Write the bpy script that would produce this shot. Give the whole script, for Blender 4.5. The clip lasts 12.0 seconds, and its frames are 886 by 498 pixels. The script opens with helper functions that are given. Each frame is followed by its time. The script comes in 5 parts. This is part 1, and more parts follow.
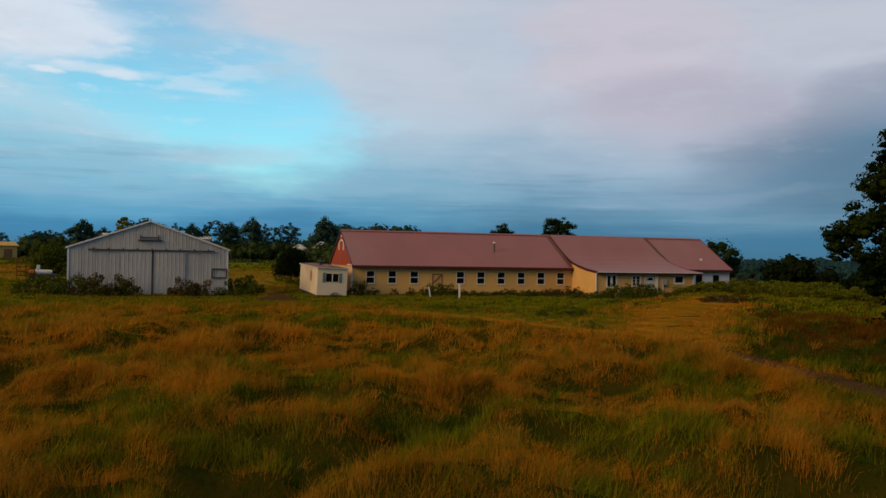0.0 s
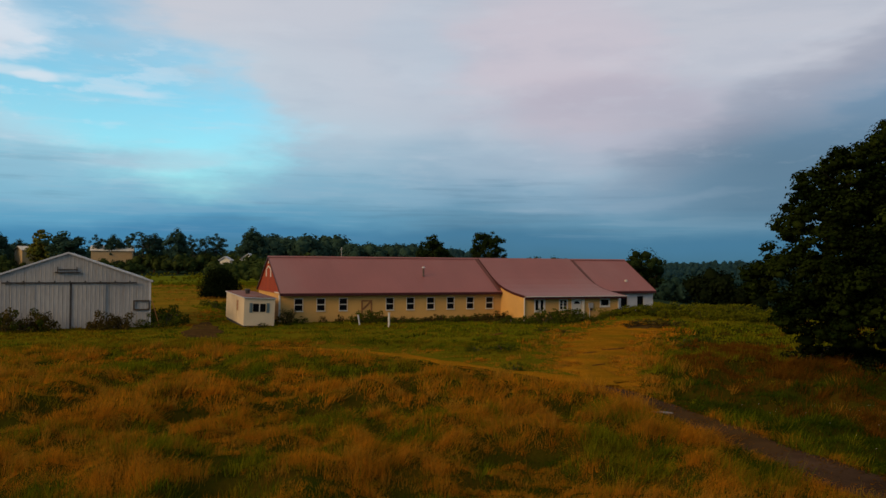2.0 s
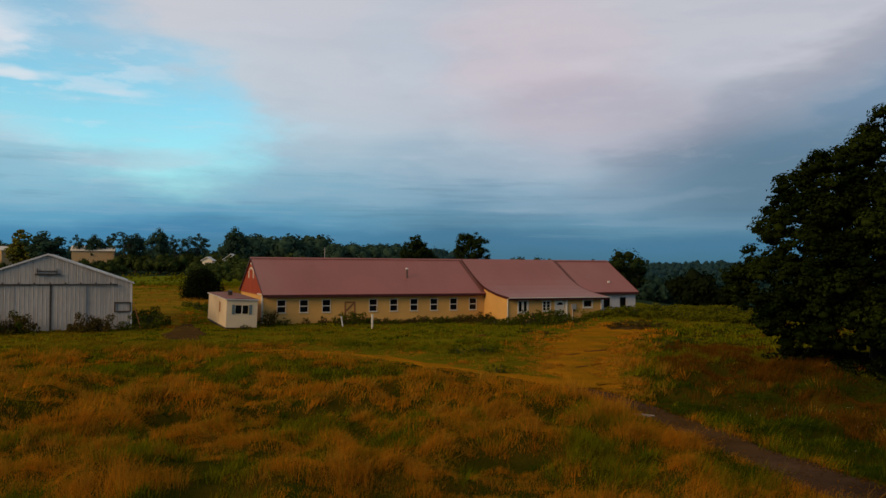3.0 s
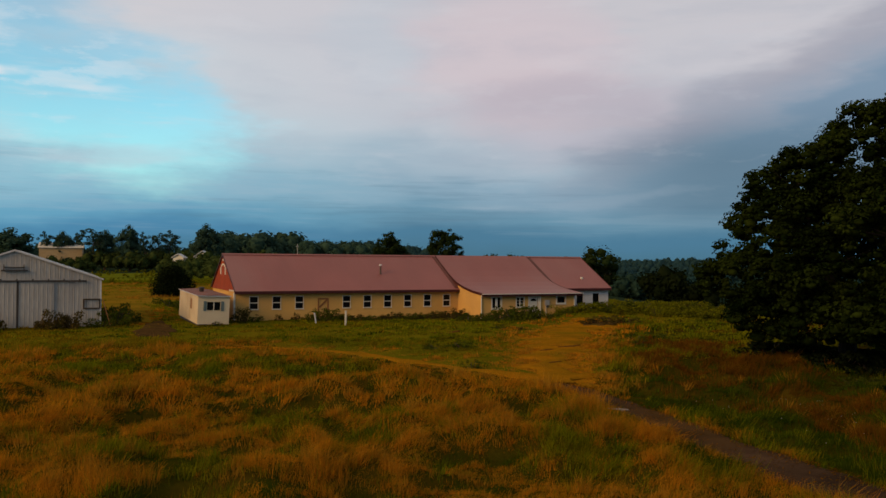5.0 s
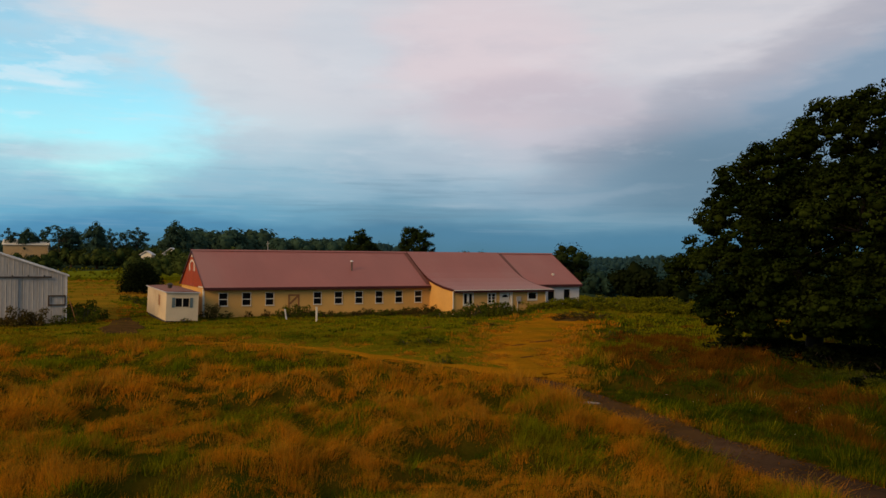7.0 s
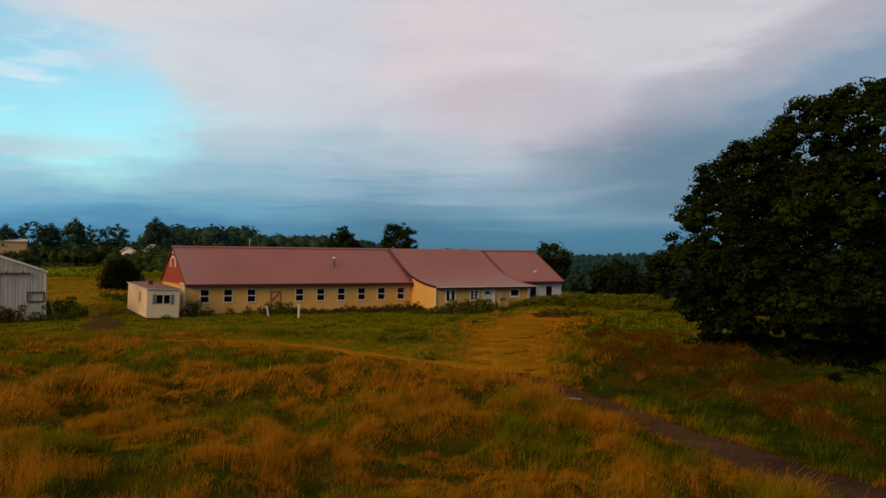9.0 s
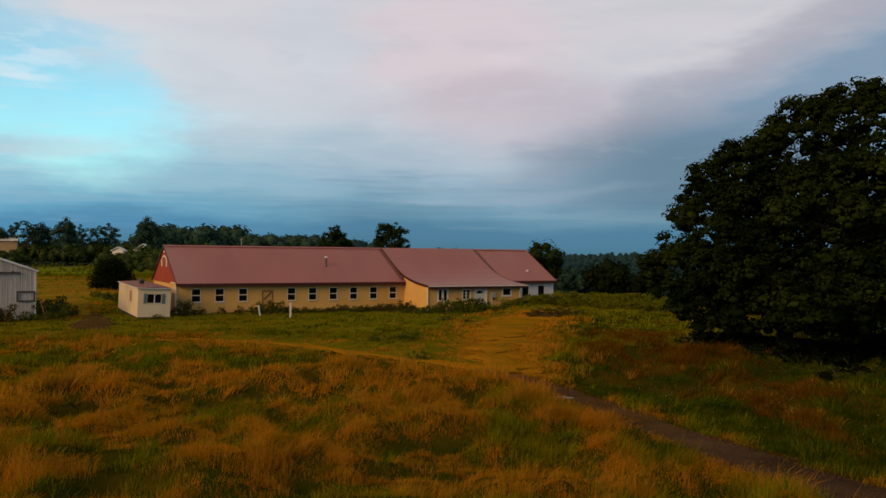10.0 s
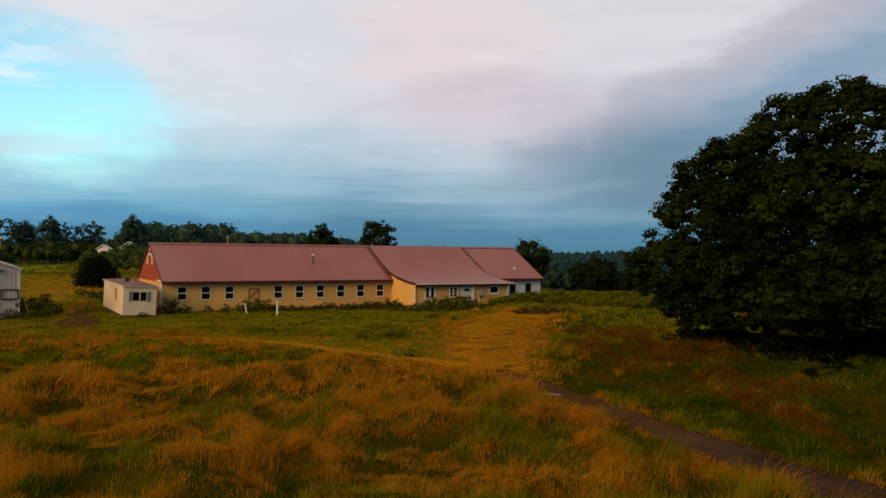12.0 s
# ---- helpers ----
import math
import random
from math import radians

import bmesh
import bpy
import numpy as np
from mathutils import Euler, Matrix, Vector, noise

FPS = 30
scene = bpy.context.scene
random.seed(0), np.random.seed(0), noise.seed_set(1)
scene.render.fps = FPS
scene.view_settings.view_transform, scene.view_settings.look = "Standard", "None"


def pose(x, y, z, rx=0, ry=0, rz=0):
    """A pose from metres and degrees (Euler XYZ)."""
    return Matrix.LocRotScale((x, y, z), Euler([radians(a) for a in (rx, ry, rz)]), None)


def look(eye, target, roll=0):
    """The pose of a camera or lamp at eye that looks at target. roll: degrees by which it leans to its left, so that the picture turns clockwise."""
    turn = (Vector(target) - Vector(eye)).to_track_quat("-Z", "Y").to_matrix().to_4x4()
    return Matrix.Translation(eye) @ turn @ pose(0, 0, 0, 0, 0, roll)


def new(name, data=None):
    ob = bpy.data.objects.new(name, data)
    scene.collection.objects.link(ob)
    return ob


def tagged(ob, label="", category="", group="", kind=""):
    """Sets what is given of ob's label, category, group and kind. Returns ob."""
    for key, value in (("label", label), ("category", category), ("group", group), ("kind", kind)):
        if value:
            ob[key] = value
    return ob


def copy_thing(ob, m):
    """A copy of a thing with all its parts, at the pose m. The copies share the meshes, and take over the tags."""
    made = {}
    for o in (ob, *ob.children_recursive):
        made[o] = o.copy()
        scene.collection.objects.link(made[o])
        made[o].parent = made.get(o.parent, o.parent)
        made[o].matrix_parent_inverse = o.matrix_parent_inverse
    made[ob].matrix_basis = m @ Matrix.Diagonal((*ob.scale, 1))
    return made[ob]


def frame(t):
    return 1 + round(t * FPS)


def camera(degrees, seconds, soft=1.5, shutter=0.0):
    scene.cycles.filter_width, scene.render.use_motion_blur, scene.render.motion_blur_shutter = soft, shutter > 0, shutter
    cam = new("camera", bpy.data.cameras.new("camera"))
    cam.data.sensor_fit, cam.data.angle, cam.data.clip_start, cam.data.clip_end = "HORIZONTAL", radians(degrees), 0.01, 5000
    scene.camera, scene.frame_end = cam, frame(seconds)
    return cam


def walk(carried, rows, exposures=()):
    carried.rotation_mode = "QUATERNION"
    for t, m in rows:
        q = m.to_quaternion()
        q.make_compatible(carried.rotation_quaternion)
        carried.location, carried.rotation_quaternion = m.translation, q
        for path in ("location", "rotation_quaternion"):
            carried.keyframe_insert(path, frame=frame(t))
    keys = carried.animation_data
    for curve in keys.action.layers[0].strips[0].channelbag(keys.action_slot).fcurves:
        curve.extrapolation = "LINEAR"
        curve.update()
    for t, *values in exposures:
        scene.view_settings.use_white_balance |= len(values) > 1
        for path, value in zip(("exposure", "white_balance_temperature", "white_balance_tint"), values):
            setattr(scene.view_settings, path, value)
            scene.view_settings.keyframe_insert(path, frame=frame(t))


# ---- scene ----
cam = camera(55.7, 12.0)
PATH = [
    (0, (-14.131, -70.112, 3.495), (-13.528, -68.205, 3.509), 1.0),
    (0.5, (-14.127, -70.102, 4.287), (-13.47, -68.213, 4.307), 0.8),
    (1, (-14.112, -70.105, 4.956), (-13.407, -68.234, 4.98), 0.6),
    (1.5, (-14.053, -70.075, 5.219), (-13.319, -68.215, 5.245), 0.6),
    (2, (-14.059, -70.125, 5.382), (-13.3, -68.275, 5.409), 0.5),
    (2.5, (-14.059, -70.124, 5.465), (-13.277, -68.283, 5.493), 0.5),
    (3, (-14.037, -70.121, 5.511), (-13.242, -68.286, 5.538), 0.5),
    (5, (-14.041, -69.998, 5.421), (-13.188, -68.19, 5.442), 0.5),
    (5.5, (-14.015, -69.943, 5.346), (-13.147, -68.142, 5.365), 0.5),
    (6, (-14.019, -69.939, 5.332), (-13.138, -68.143, 5.349), 0.5),
    (6.5, (-14.0, -69.885, 5.315), (-13.103, -68.097, 5.331), 0.6),
    (7, (-13.978, -69.847, 5.285), (-13.064, -68.069, 5.301), 0.5),
    (7.5, (-14.008, -69.903, 5.281), (-13.077, -68.133, 5.295), 0.5),
    (9.5, (-13.974, -69.849, 5.238), (-13.016, -68.093, 5.247), 0.6),
    (10, (-13.96, -69.831, 5.222), (-12.993, -68.081, 5.231), 0.6),
    (10.5, (-13.952, -69.805, 5.209), (-12.981, -68.057, 5.217), 0.6),
    (11, (-13.98, -69.836, 5.211), (-13.001, -68.092, 5.217), 0.6),
    (11.5, (-13.948, -69.803, 5.187), (-12.962, -68.063, 5.192), 0.7),
    (12, (-13.95, -69.772, 5.178), (-12.956, -68.037, 5.183), 0.6),
]
walk(cam, [(t, look(eye, target, roll)) for t, eye, target, roll in PATH],
     exposures=[(0, -0.22, 5900, 7), (3, -0.24, 6150, 8), (5, -0.2, 6450, 10), (6, 0.0, 6500, 10), (9.5, -0.06, 6500, 10), (10.5, -0.06, 6450, 10), (11, -0.05, 6450, 10), (11.5, 0.08, 6500, 10), (12, 0.13, 6550, 10)])

# ---- light ----
world = bpy.data.worlds.new("world")
scene.world = world
world.use_nodes = True
SUN_EL, SUN_AZ = 24.0, -107.0   # degrees; azimuth from +y towards +x


def build_sky():
    nt = world.node_tree
    nt.nodes.clear()
    L = nt.links.new

    def N(kind, **kw):
        n = nt.nodes.new(kind)
        for k, v in kw.items():
            n.inputs[k].default_value = v
        return n

    def M(op, a, b=None, c=None, clamp=False):
        n = nt.nodes.new("ShaderNodeMath")
        n.operation, n.use_clamp = op, clamp
        for i, v in enumerate((a, b, c)):
            if v is None:
                continue
            if isinstance(v, (int, float)):
                n.inputs[i].default_value = v
            else:
                L(v, n.inputs[i])
        return n.outputs[0]

    def ramp(fac, stops):
        n = nt.nodes.new("ShaderNodeValToRGB")
        n.color_ramp.interpolation = "EASE"
        els = n.color_ramp.elements
        while len(els) < len(stops):
            els.new(0.5)
        for e, (p, c) in zip(els, stops):
            e.position, e.color = p, (*c, 1)
        L(fac, n.inputs[0])
        return n.outputs[0]

    def mix(f, a, b):
        n = nt.nodes.new("ShaderNodeMix")
        n.data_type = "RGBA"
        for s, v in ((n.inputs[0], f), (n.inputs[6], a), (n.inputs[7], b)):
            if isinstance(v, tuple):
                s.default_value = (*v, 1)
            elif isinstance(v, (int, float)):
                s.default_value = v
            else:
                L(v, s)
        return n.outputs[2]

    def noise_at(vec, scale, detail, rough, sx, sy, sz, off=0.0):
        mp = nt.nodes.new("ShaderNodeMapping")
        mp.inputs["Scale"].default_value = (sx, sy, sz)
        mp.inputs["Location"].default_value = (off, off * 0.7, off * 1.3)
        L(vec, mp.inputs[0])
        n = N("ShaderNodeTexNoise", Scale=scale, Detail=detail, Roughness=rough)
        n.normalize = True
        L(mp.outputs[0], n.inputs["Vector"])
        return n.outputs[0]

    def step(v, a, b):
        n = nt.nodes.new("ShaderNodeMapRange")
        n.interpolation_type = "SMOOTHSTEP"
        n.inputs[1].default_value, n.inputs[2].default_value = a, b
        L(v, n.inputs[0])
        return n.outputs[0]

    tc = N("ShaderNodeTexCoord").outputs["Generated"]
    sep = nt.nodes.new("ShaderNodeSeparateXYZ")
    L(tc, sep.inputs[0])
    X, Y, Z = sep.outputs
    # bearing and height in degrees, bent a little so that no edge is straight
    wob, wob2 = noise_at(tc, 4.0, 4, 0.55, 1, 1, 3.0, 3.0), noise_at(tc, 5.0, 4, 0.55, 1, 1, 4.0, 63.0)
    el = M("MULTIPLY", M("ARCSINE", M("MAXIMUM", M("MINIMUM", Z, 1.0), -1.0)), 57.29578)
    az = M("MULTIPLY", M("ARCTAN2", X, Y), 57.29578)
    elw = M("ADD", el, M("MULTIPLY", M("SUBTRACT", wob, 0.5), 3.6))
    azw = M("ADD", az, M("MULTIPLY", M("SUBTRACT", wob2, 0.5), 12.0))

    def blob(a, e, ra, re, tilt=0.0, rough=0.0, noise=None):
        """1 in the middle of a soft oval patch of sky, 0 outside it; tilt: degrees of rise for each degree to the right."""
        da = M("SUBTRACT", azw, a)
        de = M("SUBTRACT", M("SUBTRACT", elw, e), M("MULTIPLY", da, tilt))
        da, de = M("DIVIDE", da, ra), M("DIVIDE", de, re)
        rr = M("ADD", M("MULTIPLY", da, da), M("MULTIPLY", de, de))
        if noise is not None:
            rr = M("ADD", rr, M("MULTIPLY", M("SUBTRACT", noise, 0.5), rough))
        return step(rr, 1.0, 0.0)

    def lay(under, fac, amount, colour):
        return mix(M("MULTIPLY", fac, amount), under, colour)

    streak = noise_at(tc, 3.2, 5, 0.55, 1, 1, 7.0, 11.0)
    billow = noise_at(tc, 6.0, 6, 0.58, 1, 1, 3.2, 5.0)
    small = noise_at(tc, 13.0, 5, 0.6, 1, 1, 3.6, 41.0)
    thin = noise_at(tc, 7.0, 5, 0.6, 1, 1, 9.0, 31.0)
    sky = N("ShaderNodeTexSky")
    sky.sky_type, sky.sun_disc = "NISHITA", False
    sky.sun_elevation, sky.sun_rotation = radians(SUN_EL), radians(SUN_AZ)
    sky.dust_density, sky.ozone_density = 0.4, 3.0
    clear = nt.nodes.new("ShaderNodeVectorMath")
    clear.operation = "MULTIPLY"
    L(sky.outputs[0], clear.inputs[0])
    clear.inputs[1].default_value = (0.160, 0.232, 0.198)
    # the cloud sheet: blue near the ground, pale lilac above
    hgt = M("DIVIDE", elw, 36.0)
    valley = ramp(hgt, [
        (0.0, (0.078, 0.20, 0.29)), (0.045, (0.085, 0.225, 0.345)), (0.08, (0.160, 0.325, 0.445)), (0.125, (0.290, 0.445, 0.560)), (0.18, (0.44, 0.545, 0.635)),
        (0.25, (0.60, 0.615, 0.675)), (0.36, (0.66, 0.645, 0.69)), (0.46, (0.66, 0.64, 0.68)), (0.8, (0.50, 0.48, 0.46)), (1.0, (0.42, 0.40, 0.37))])
    meadow = ramp(hgt, [
        (0.0, (0.080, 0.225, 0.34)), (0.045, (0.085, 0.275, 0.455)), (0.075, (0.155, 0.41, 0.585)), (0.12, (0.285, 0.545, 0.68)), (0.17, (0.345, 0.615, 0.735)),
        (0.24, (0.49, 0.745, 0.835)), (0.34, (0.65, 0.74, 0.795)), (0.46, (0.71, 0.69, 0.725)), (0.8, (0.50, 0.48, 0.46)), (1.0, (0.42, 0.40, 0.37))])
    out = mix(step(azw, 27.0, 4.0), valley, meadow)
    # long soft bands
    low = M("MULTIPLY", step(el, 1.5, 4.0), step(el, 30.0, 16.0))
    out = lay(out, M("MULTIPLY", step(streak, 0.50, 0.72), low), 0.17, (0.24, 0.35, 0.48))
    out = lay(out, M("MULTIPLY", step(thin, 0.52, 0.72), low), 0.20, (0.60, 0.66, 0.73))
    bands = noise_at(tc, 4.0, 5, 0.6, 1, 1, 20.0, 17.0)
    lowest = M("MULTIPLY", step(el, 0.8, 2.5), step(el, 8.0, 4.5))
    out = lay(out, M("MULTIPLY", step(bands, 0.50, 0.68), lowest), 0.30, (0.10, 0.20, 0.29))
    out = lay(out, M("MULTIPLY", step(bands, 0.48, 0.34), lowest), 0.20, (0.42, 0.55, 0.64))
    # the sheet is tinted rose where the low sun comes through
    out = lay(out, blob(14.5, 12.5, 10.5, 7.5), 0.50, (0.665, 0.665, 0.715))
    out = lay(out, blob(21.5, 14.5, 4.5, 4.5), 0.35, (0.58, 0.66, 0.74))
    out = lay(out, blob(30.0, 13.5, 9.0, 6.0), 0.75, (0.735, 0.625, 0.665))
    out = lay(out, blob(33.5, 9.6, 11.0, 3.8, 0.03, 0.9, billow), 0.58, (0.625, 0.525, 0.580))
    # grey-lilac billows under it
    out = lay(out, blob(34.0, 10.6, 12.0, 2.0, 0.06, 1.6, billow), 0.24, (0.40, 0.405, 0.50))
    out = lay(out, blob(36.0, 8.0, 9.0, 0.7, 0.05, 0.8, billow), 0.40, (0.60, 0.60, 0.68))
    # the sheet ends in a dark slanting roll, with blue beyond it
    edge = M("SUBTRACT", M("SUBTRACT", M("MULTIPLY", M("SUBTRACT", azw, 42.7), 0.5), M("SUBTRACT", elw, 9.4)), 0.0)
    edge = M("ADD", edge, M("MULTIPLY", M("SUBTRACT", billow, 0.5), 1.6))
    high = step(el, 2.0, 8.0)
    out = lay(out, M("MULTIPLY", step(edge, -0.6, 3.2), high), 0.90, (0.195, 0.31, 0.435))
    out = lay(out, M("MULTIPLY", M("MULTIPLY", step(edge, -2.6, -0.2), step(edge, 2.8, 0.2)), high), 0.50, (0.255, 0.275, 0.365))
    out = lay(out, M("MULTIPLY", M("MULTIPLY", step(az, 31.0, 44.0), step(el, 1.0, 4.0)), step(el, 11.0, 6.0)), 0.80, (0.125, 0.220, 0.305))
    # pale wisps low over the valley
    out = lay(out, blob(37.0, 4.4, 6.0, 0.55, 0.05, 0.9, small), 0.30, (0.36, 0.45, 0.54))
    out = lay(out, blob(30.0, 7.0, 7.0, 0.7, 0.0, 0.9, small), 0.35, (0.52, 0.58, 0.66))
    # the thin place in the sheet where clear sky shows
    out = lay(out, blob(-1.0, 12.0, 15.0, 7.0, -0.45, 1.3, billow), 0.72, clear.outputs[0])
    out = lay(out, blob(2.0, 9.6, 13.0, 4.2, -0.14, 1.9, billow), 0.46, clear.outputs[0])
    out = lay(out, M("MULTIPLY", step(billow, 0.54, 0.36), blob(-2.0, 10.5, 15.0, 6.5)), 0.45, clear.outputs[0])
    # veils and small white clouds in it
    out = lay(out, M("MULTIPLY", step(thin, 0.50, 0.66), blob(-1.0, 9.0, 14.0, 6.0)), 0.30, (0.66, 0.80, 0.86))
    out = lay(out, blob(-6.0, 8.2, 6.0, 1.0, -0.05, 0.9, small), 0.30, (0.62, 0.78, 0.86))
    out = lay(out, blob(3.0, 6.5, 8.0, 0.8, 0.0, 0.9, small), 0.50, (0.56, 0.69, 0.77))
    # bright edge of the sheet above it
    out = lay(out, blob(-8.0, 13.6, 7.5, 3.1, 0.05, 2.2, small), 0.80, (0.93, 0.91, 0.93))
    out = lay(out, blob(-4.0, 11.0, 4.5, 0.5, 0.0, 1.0, small), 0.55, (0.88, 0.90, 0.92))
    out = lay(out, blob(3.6, 10.3, 1.9, 0.42, -0.08, 0.9, small), 0.40, (0.90, 0.90, 0.93))
    out = lay(out, blob(-7.2, 10.6, 1.4, 0.34, -0.1, 0.6, small), 0.75, (0.98, 0.94, 0.93))
    out = lay(out, blob(-2.5, 10.9, 1.4, 0.38, 0.1, 0.6, small), 0.55, (0.93, 0.92, 0.93))
    out = lay(out, M("MULTIPLY", step(small, 0.50, 0.64), blob(-4.0, 11.4, 12.0, 5.0)), 0.36, (0.93, 0.93, 0.95))
    # mottling of the whole sheet
    out = lay(out, M("MULTIPLY", step(billow, 0.50, 0.70), step(el, 2.0, 7.0)), 0.13, (0.34, 0.41, 0.52))
    out = lay(out, M("MULTIPLY", step(small, 0.52, 0.70), step(el, 2.0, 7.0)), 0.10, (0.80, 0.80, 0.84))
    bg = N("ShaderNodeBackground", Strength=1.0)
    L(out, bg.inputs[0])
    o = nt.nodes.new("ShaderNodeOutputWorld")
    L(bg.outputs[0], o.inputs[0])


build_sky()
sun = new("sun", bpy.data.lights.new("sun", "SUN"))
sun.data.energy, sun.data.angle, sun.data.color = 2.6, radians(24), (1.0, 0.60, 0.25)
a_ = radians(SUN_AZ)
sun.matrix_world = look((math.sin(a_) * 50 * math.cos(radians(SUN_EL)), math.cos(a_) * 50 * math.cos(radians(SUN_EL)), 50 * math.sin(radians(SUN_EL))), (0, 0, 0))


# ---- materials ----
def material(name, a, b, rough=0.8, scale=3.0, fine=25.0, bump=0.2, metal=0.0, spread=0.0, stain=None, squash=(1, 1, 1), spec=0.3):
    """Two colours mixed by noise at two sizes, fine relief, and a spread between objects or islands."""
    m = bpy.data.materials.new(name)
    m.use_nodes = True
    nt = m.node_tree
    L = nt.links.new
    bs = nt.nodes["Principled BSDF"]
    bs.inputs["Roughness"].default_value, bs.inputs["Metallic"].default_value = rough, metal
    bs.inputs["Specular IOR Level"].default_value = spec
    tc = nt.nodes.new("ShaderNodeTexCoord")
    mp = nt.nodes.new("ShaderNodeMapping")
    mp.inputs["Scale"].default_value = squash
    L(tc.outputs["Object"], mp.inputs[0])

    def nz(s, d):
        n = nt.nodes.new("ShaderNodeTexNoise")
        n.inputs["Scale"].default_value, n.inputs["Detail"].default_value = s, d
        L(mp.outputs[0], n.inputs["Vector"])
        return n.outputs[0]

    def mx(f, x, y, mode="MIX"):
        n = nt.nodes.new("ShaderNodeMix")
        n.data_type, n.blend_type = "RGBA", mode
        for s, v in ((n.inputs[0], f), (n.inputs[6], x), (n.inputs[7], y)):
            if isinstance(v, tuple):
                s.default_value = (*v, 1)
            elif isinstance(v, (int, float)):
                s.default_value = v
            else:
                L(v, s)
        return n.outputs[2]

    big, small = nz(scale, 4), nz(fine, 3)
    mr = nt.nodes.new("ShaderNodeMapRange")
    mr.inputs[1].default_value, mr.inputs[2].default_value = 0.3, 0.7
    L(big, mr.inputs[0])
    col = mx(mr.outputs[0], a, b)
    mr2 = nt.nodes.new("ShaderNodeMapRange")
    mr2.inputs[1].default_value, mr2.inputs[2].default_value = 0.3, 0.7
    mr2.inputs[3].default_value, mr2.inputs[4].default_value = 0.86, 1.1
    L(small, mr2.inputs[0])
    cc = nt.nodes.new("ShaderNodeCombineColor")
    for i in range(3):
        L(mr2.outputs[0], cc.inputs[i])
    col = mx(1.0, col, cc.outputs[0], "MULTIPLY")
    if stain:
        st = nz(scale * 0.35, 6)
        mr3 = nt.nodes.new("ShaderNodeMapRange")
        mr3.inputs[1].default_value, mr3.inputs[2].default_value = 0.52, 0.68
        mr3.inputs[4].default_value = 0.7
        L(st, mr3.inputs[0])
        col = mx(mr3.outputs[0], col, stain)
    if spread:
        g = nt.nodes.new("ShaderNodeNewGeometry")
        hs = nt.nodes.new("ShaderNodeHueSaturation")
        mv = nt.nodes.new("ShaderNodeMapRange")
        mv.inputs[3].default_value, mv.inputs[4].default_value = 1 - spread, 1 + spread
        L(g.outputs["Random Per Island"], mv.inputs[0])
        L(mv.outputs[0], hs.inputs["Value"])
        L(col, hs.inputs["Color"])
        col = hs.outputs[0]
    L(col, bs.inputs["Base Color"])
    if bump:
        bp = nt.nodes.new("ShaderNodeBump")
        bp.inputs["Strength"].default_value, bp.inputs["Distance"].default_value = bump, 0.02
        L(small, bp.inputs["Height"])
        L(bp.outputs[0], bs.inputs["Normal"])
    return m


def leafy(name, a, b, translucent=0.25, rough=0.7, spread=0.35, patch=0.25):
    """Foliage: a leaf colour between a and b for each leaf, with some light through it."""
    m = material(name, a, b, rough, scale=patch, fine=3.0, bump=0, spread=spread, spec=0.0)
    nt = m.node_tree
    bs = nt.nodes["Principled BSDF"]
    tr = nt.nodes.new("ShaderNodeBsdfTranslucent")
    nt.links.new(bs.inputs["Base Color"].links[0].from_socket, tr.inputs[0])
    ms = nt.nodes.new("ShaderNodeMixShader")
    ms.inputs[0].default_value = translucent
    nt.links.new(bs.outputs[0], ms.inputs[1])
    nt.links.new(tr.outputs[0], ms.inputs[2])
    nt.links.new(ms.outputs[0], nt.nodes["Material Output"].inputs[0])
    return m


def glass(name):
    m = bpy.data.materials.new(name)
    m.use_nodes = True
    b = m.node_tree.nodes["Principled BSDF"]
    b.inputs["Base Color"].default_value = (0.006, 0.007, 0.009, 1)
    b.inputs["Roughness"].default_value = 0.08
    b.inputs["Specular IOR Level"].default_value = 0.12
    return m


STUCCO = material("stucco", (0.59, 0.338, 0.093), (0.52, 0.295, 0.081), 0.9, 0.7, 30, 0.3, stain=(0.48, 0.285, 0.098))
ROOF = material("red_metal_roof", (0.262, 0.084, 0.074), (0.225, 0.074, 0.066), 0.5, 0.4, 40, 0.05, stain=(0.25, 0.11, 0.10), squash=(1, 0.3, 1), spec=0.5)
ROOFEDGE = material("dark_red_trim", (0.06, 0.012, 0.010), (0.045, 0.009, 0.008), 0.5, 2, 20, 0.05)
REDWOOD = material("red_painted_boards", (0.30, 0.045, 0.006), (0.215, 0.031, 0.005), 0.8, 1.0, 18, 0.25, squash=(1, 1, 0.15))
WHITE = material("white_paint", (0.62, 0.59, 0.52), (0.55, 0.52, 0.46), 0.55, 2, 30, 0.08)
WHITEWALL = material("white_block_wall", (0.56, 0.56, 0.58), (0.46, 0.46, 0.49), 0.85, 0.8, 20, 0.2, stain=(0.42, 0.42, 0.42))
CREAM = material("cream_trailer_metal", (0.63, 0.52, 0.35), (0.56, 0.46, 0.32), 0.5, 0.9, 24, 0.06, stain=(0.46, 0.35, 0.22))
TRAILROOF = material("rusty_trailer_roof", (0.20, 0.075, 0.055), (0.15, 0.06, 0.045), 0.8, 1.2, 14, 0.15, stain=(0.19, 0.08, 0.05))
GREYMETAL = material("weathered_grey_metal", (0.345, 0.332, 0.318), (0.28, 0.272, 0.264), 0.5, 0.6, 9, 0.05, stain=(0.20, 0.195, 0.21), squash=(1, 1, 0.2), spec=0.45)
GREYEDGE = material("pale_metal_edge", (0.55, 0.55, 0.57), (0.45, 0.45, 0.48), 0.45, 1, 12, 0.05)
DARKMETAL = material("dark_steel", (0.03, 0.028, 0.03), (0.05, 0.04, 0.035), 0.6, 2, 20, 0.1)
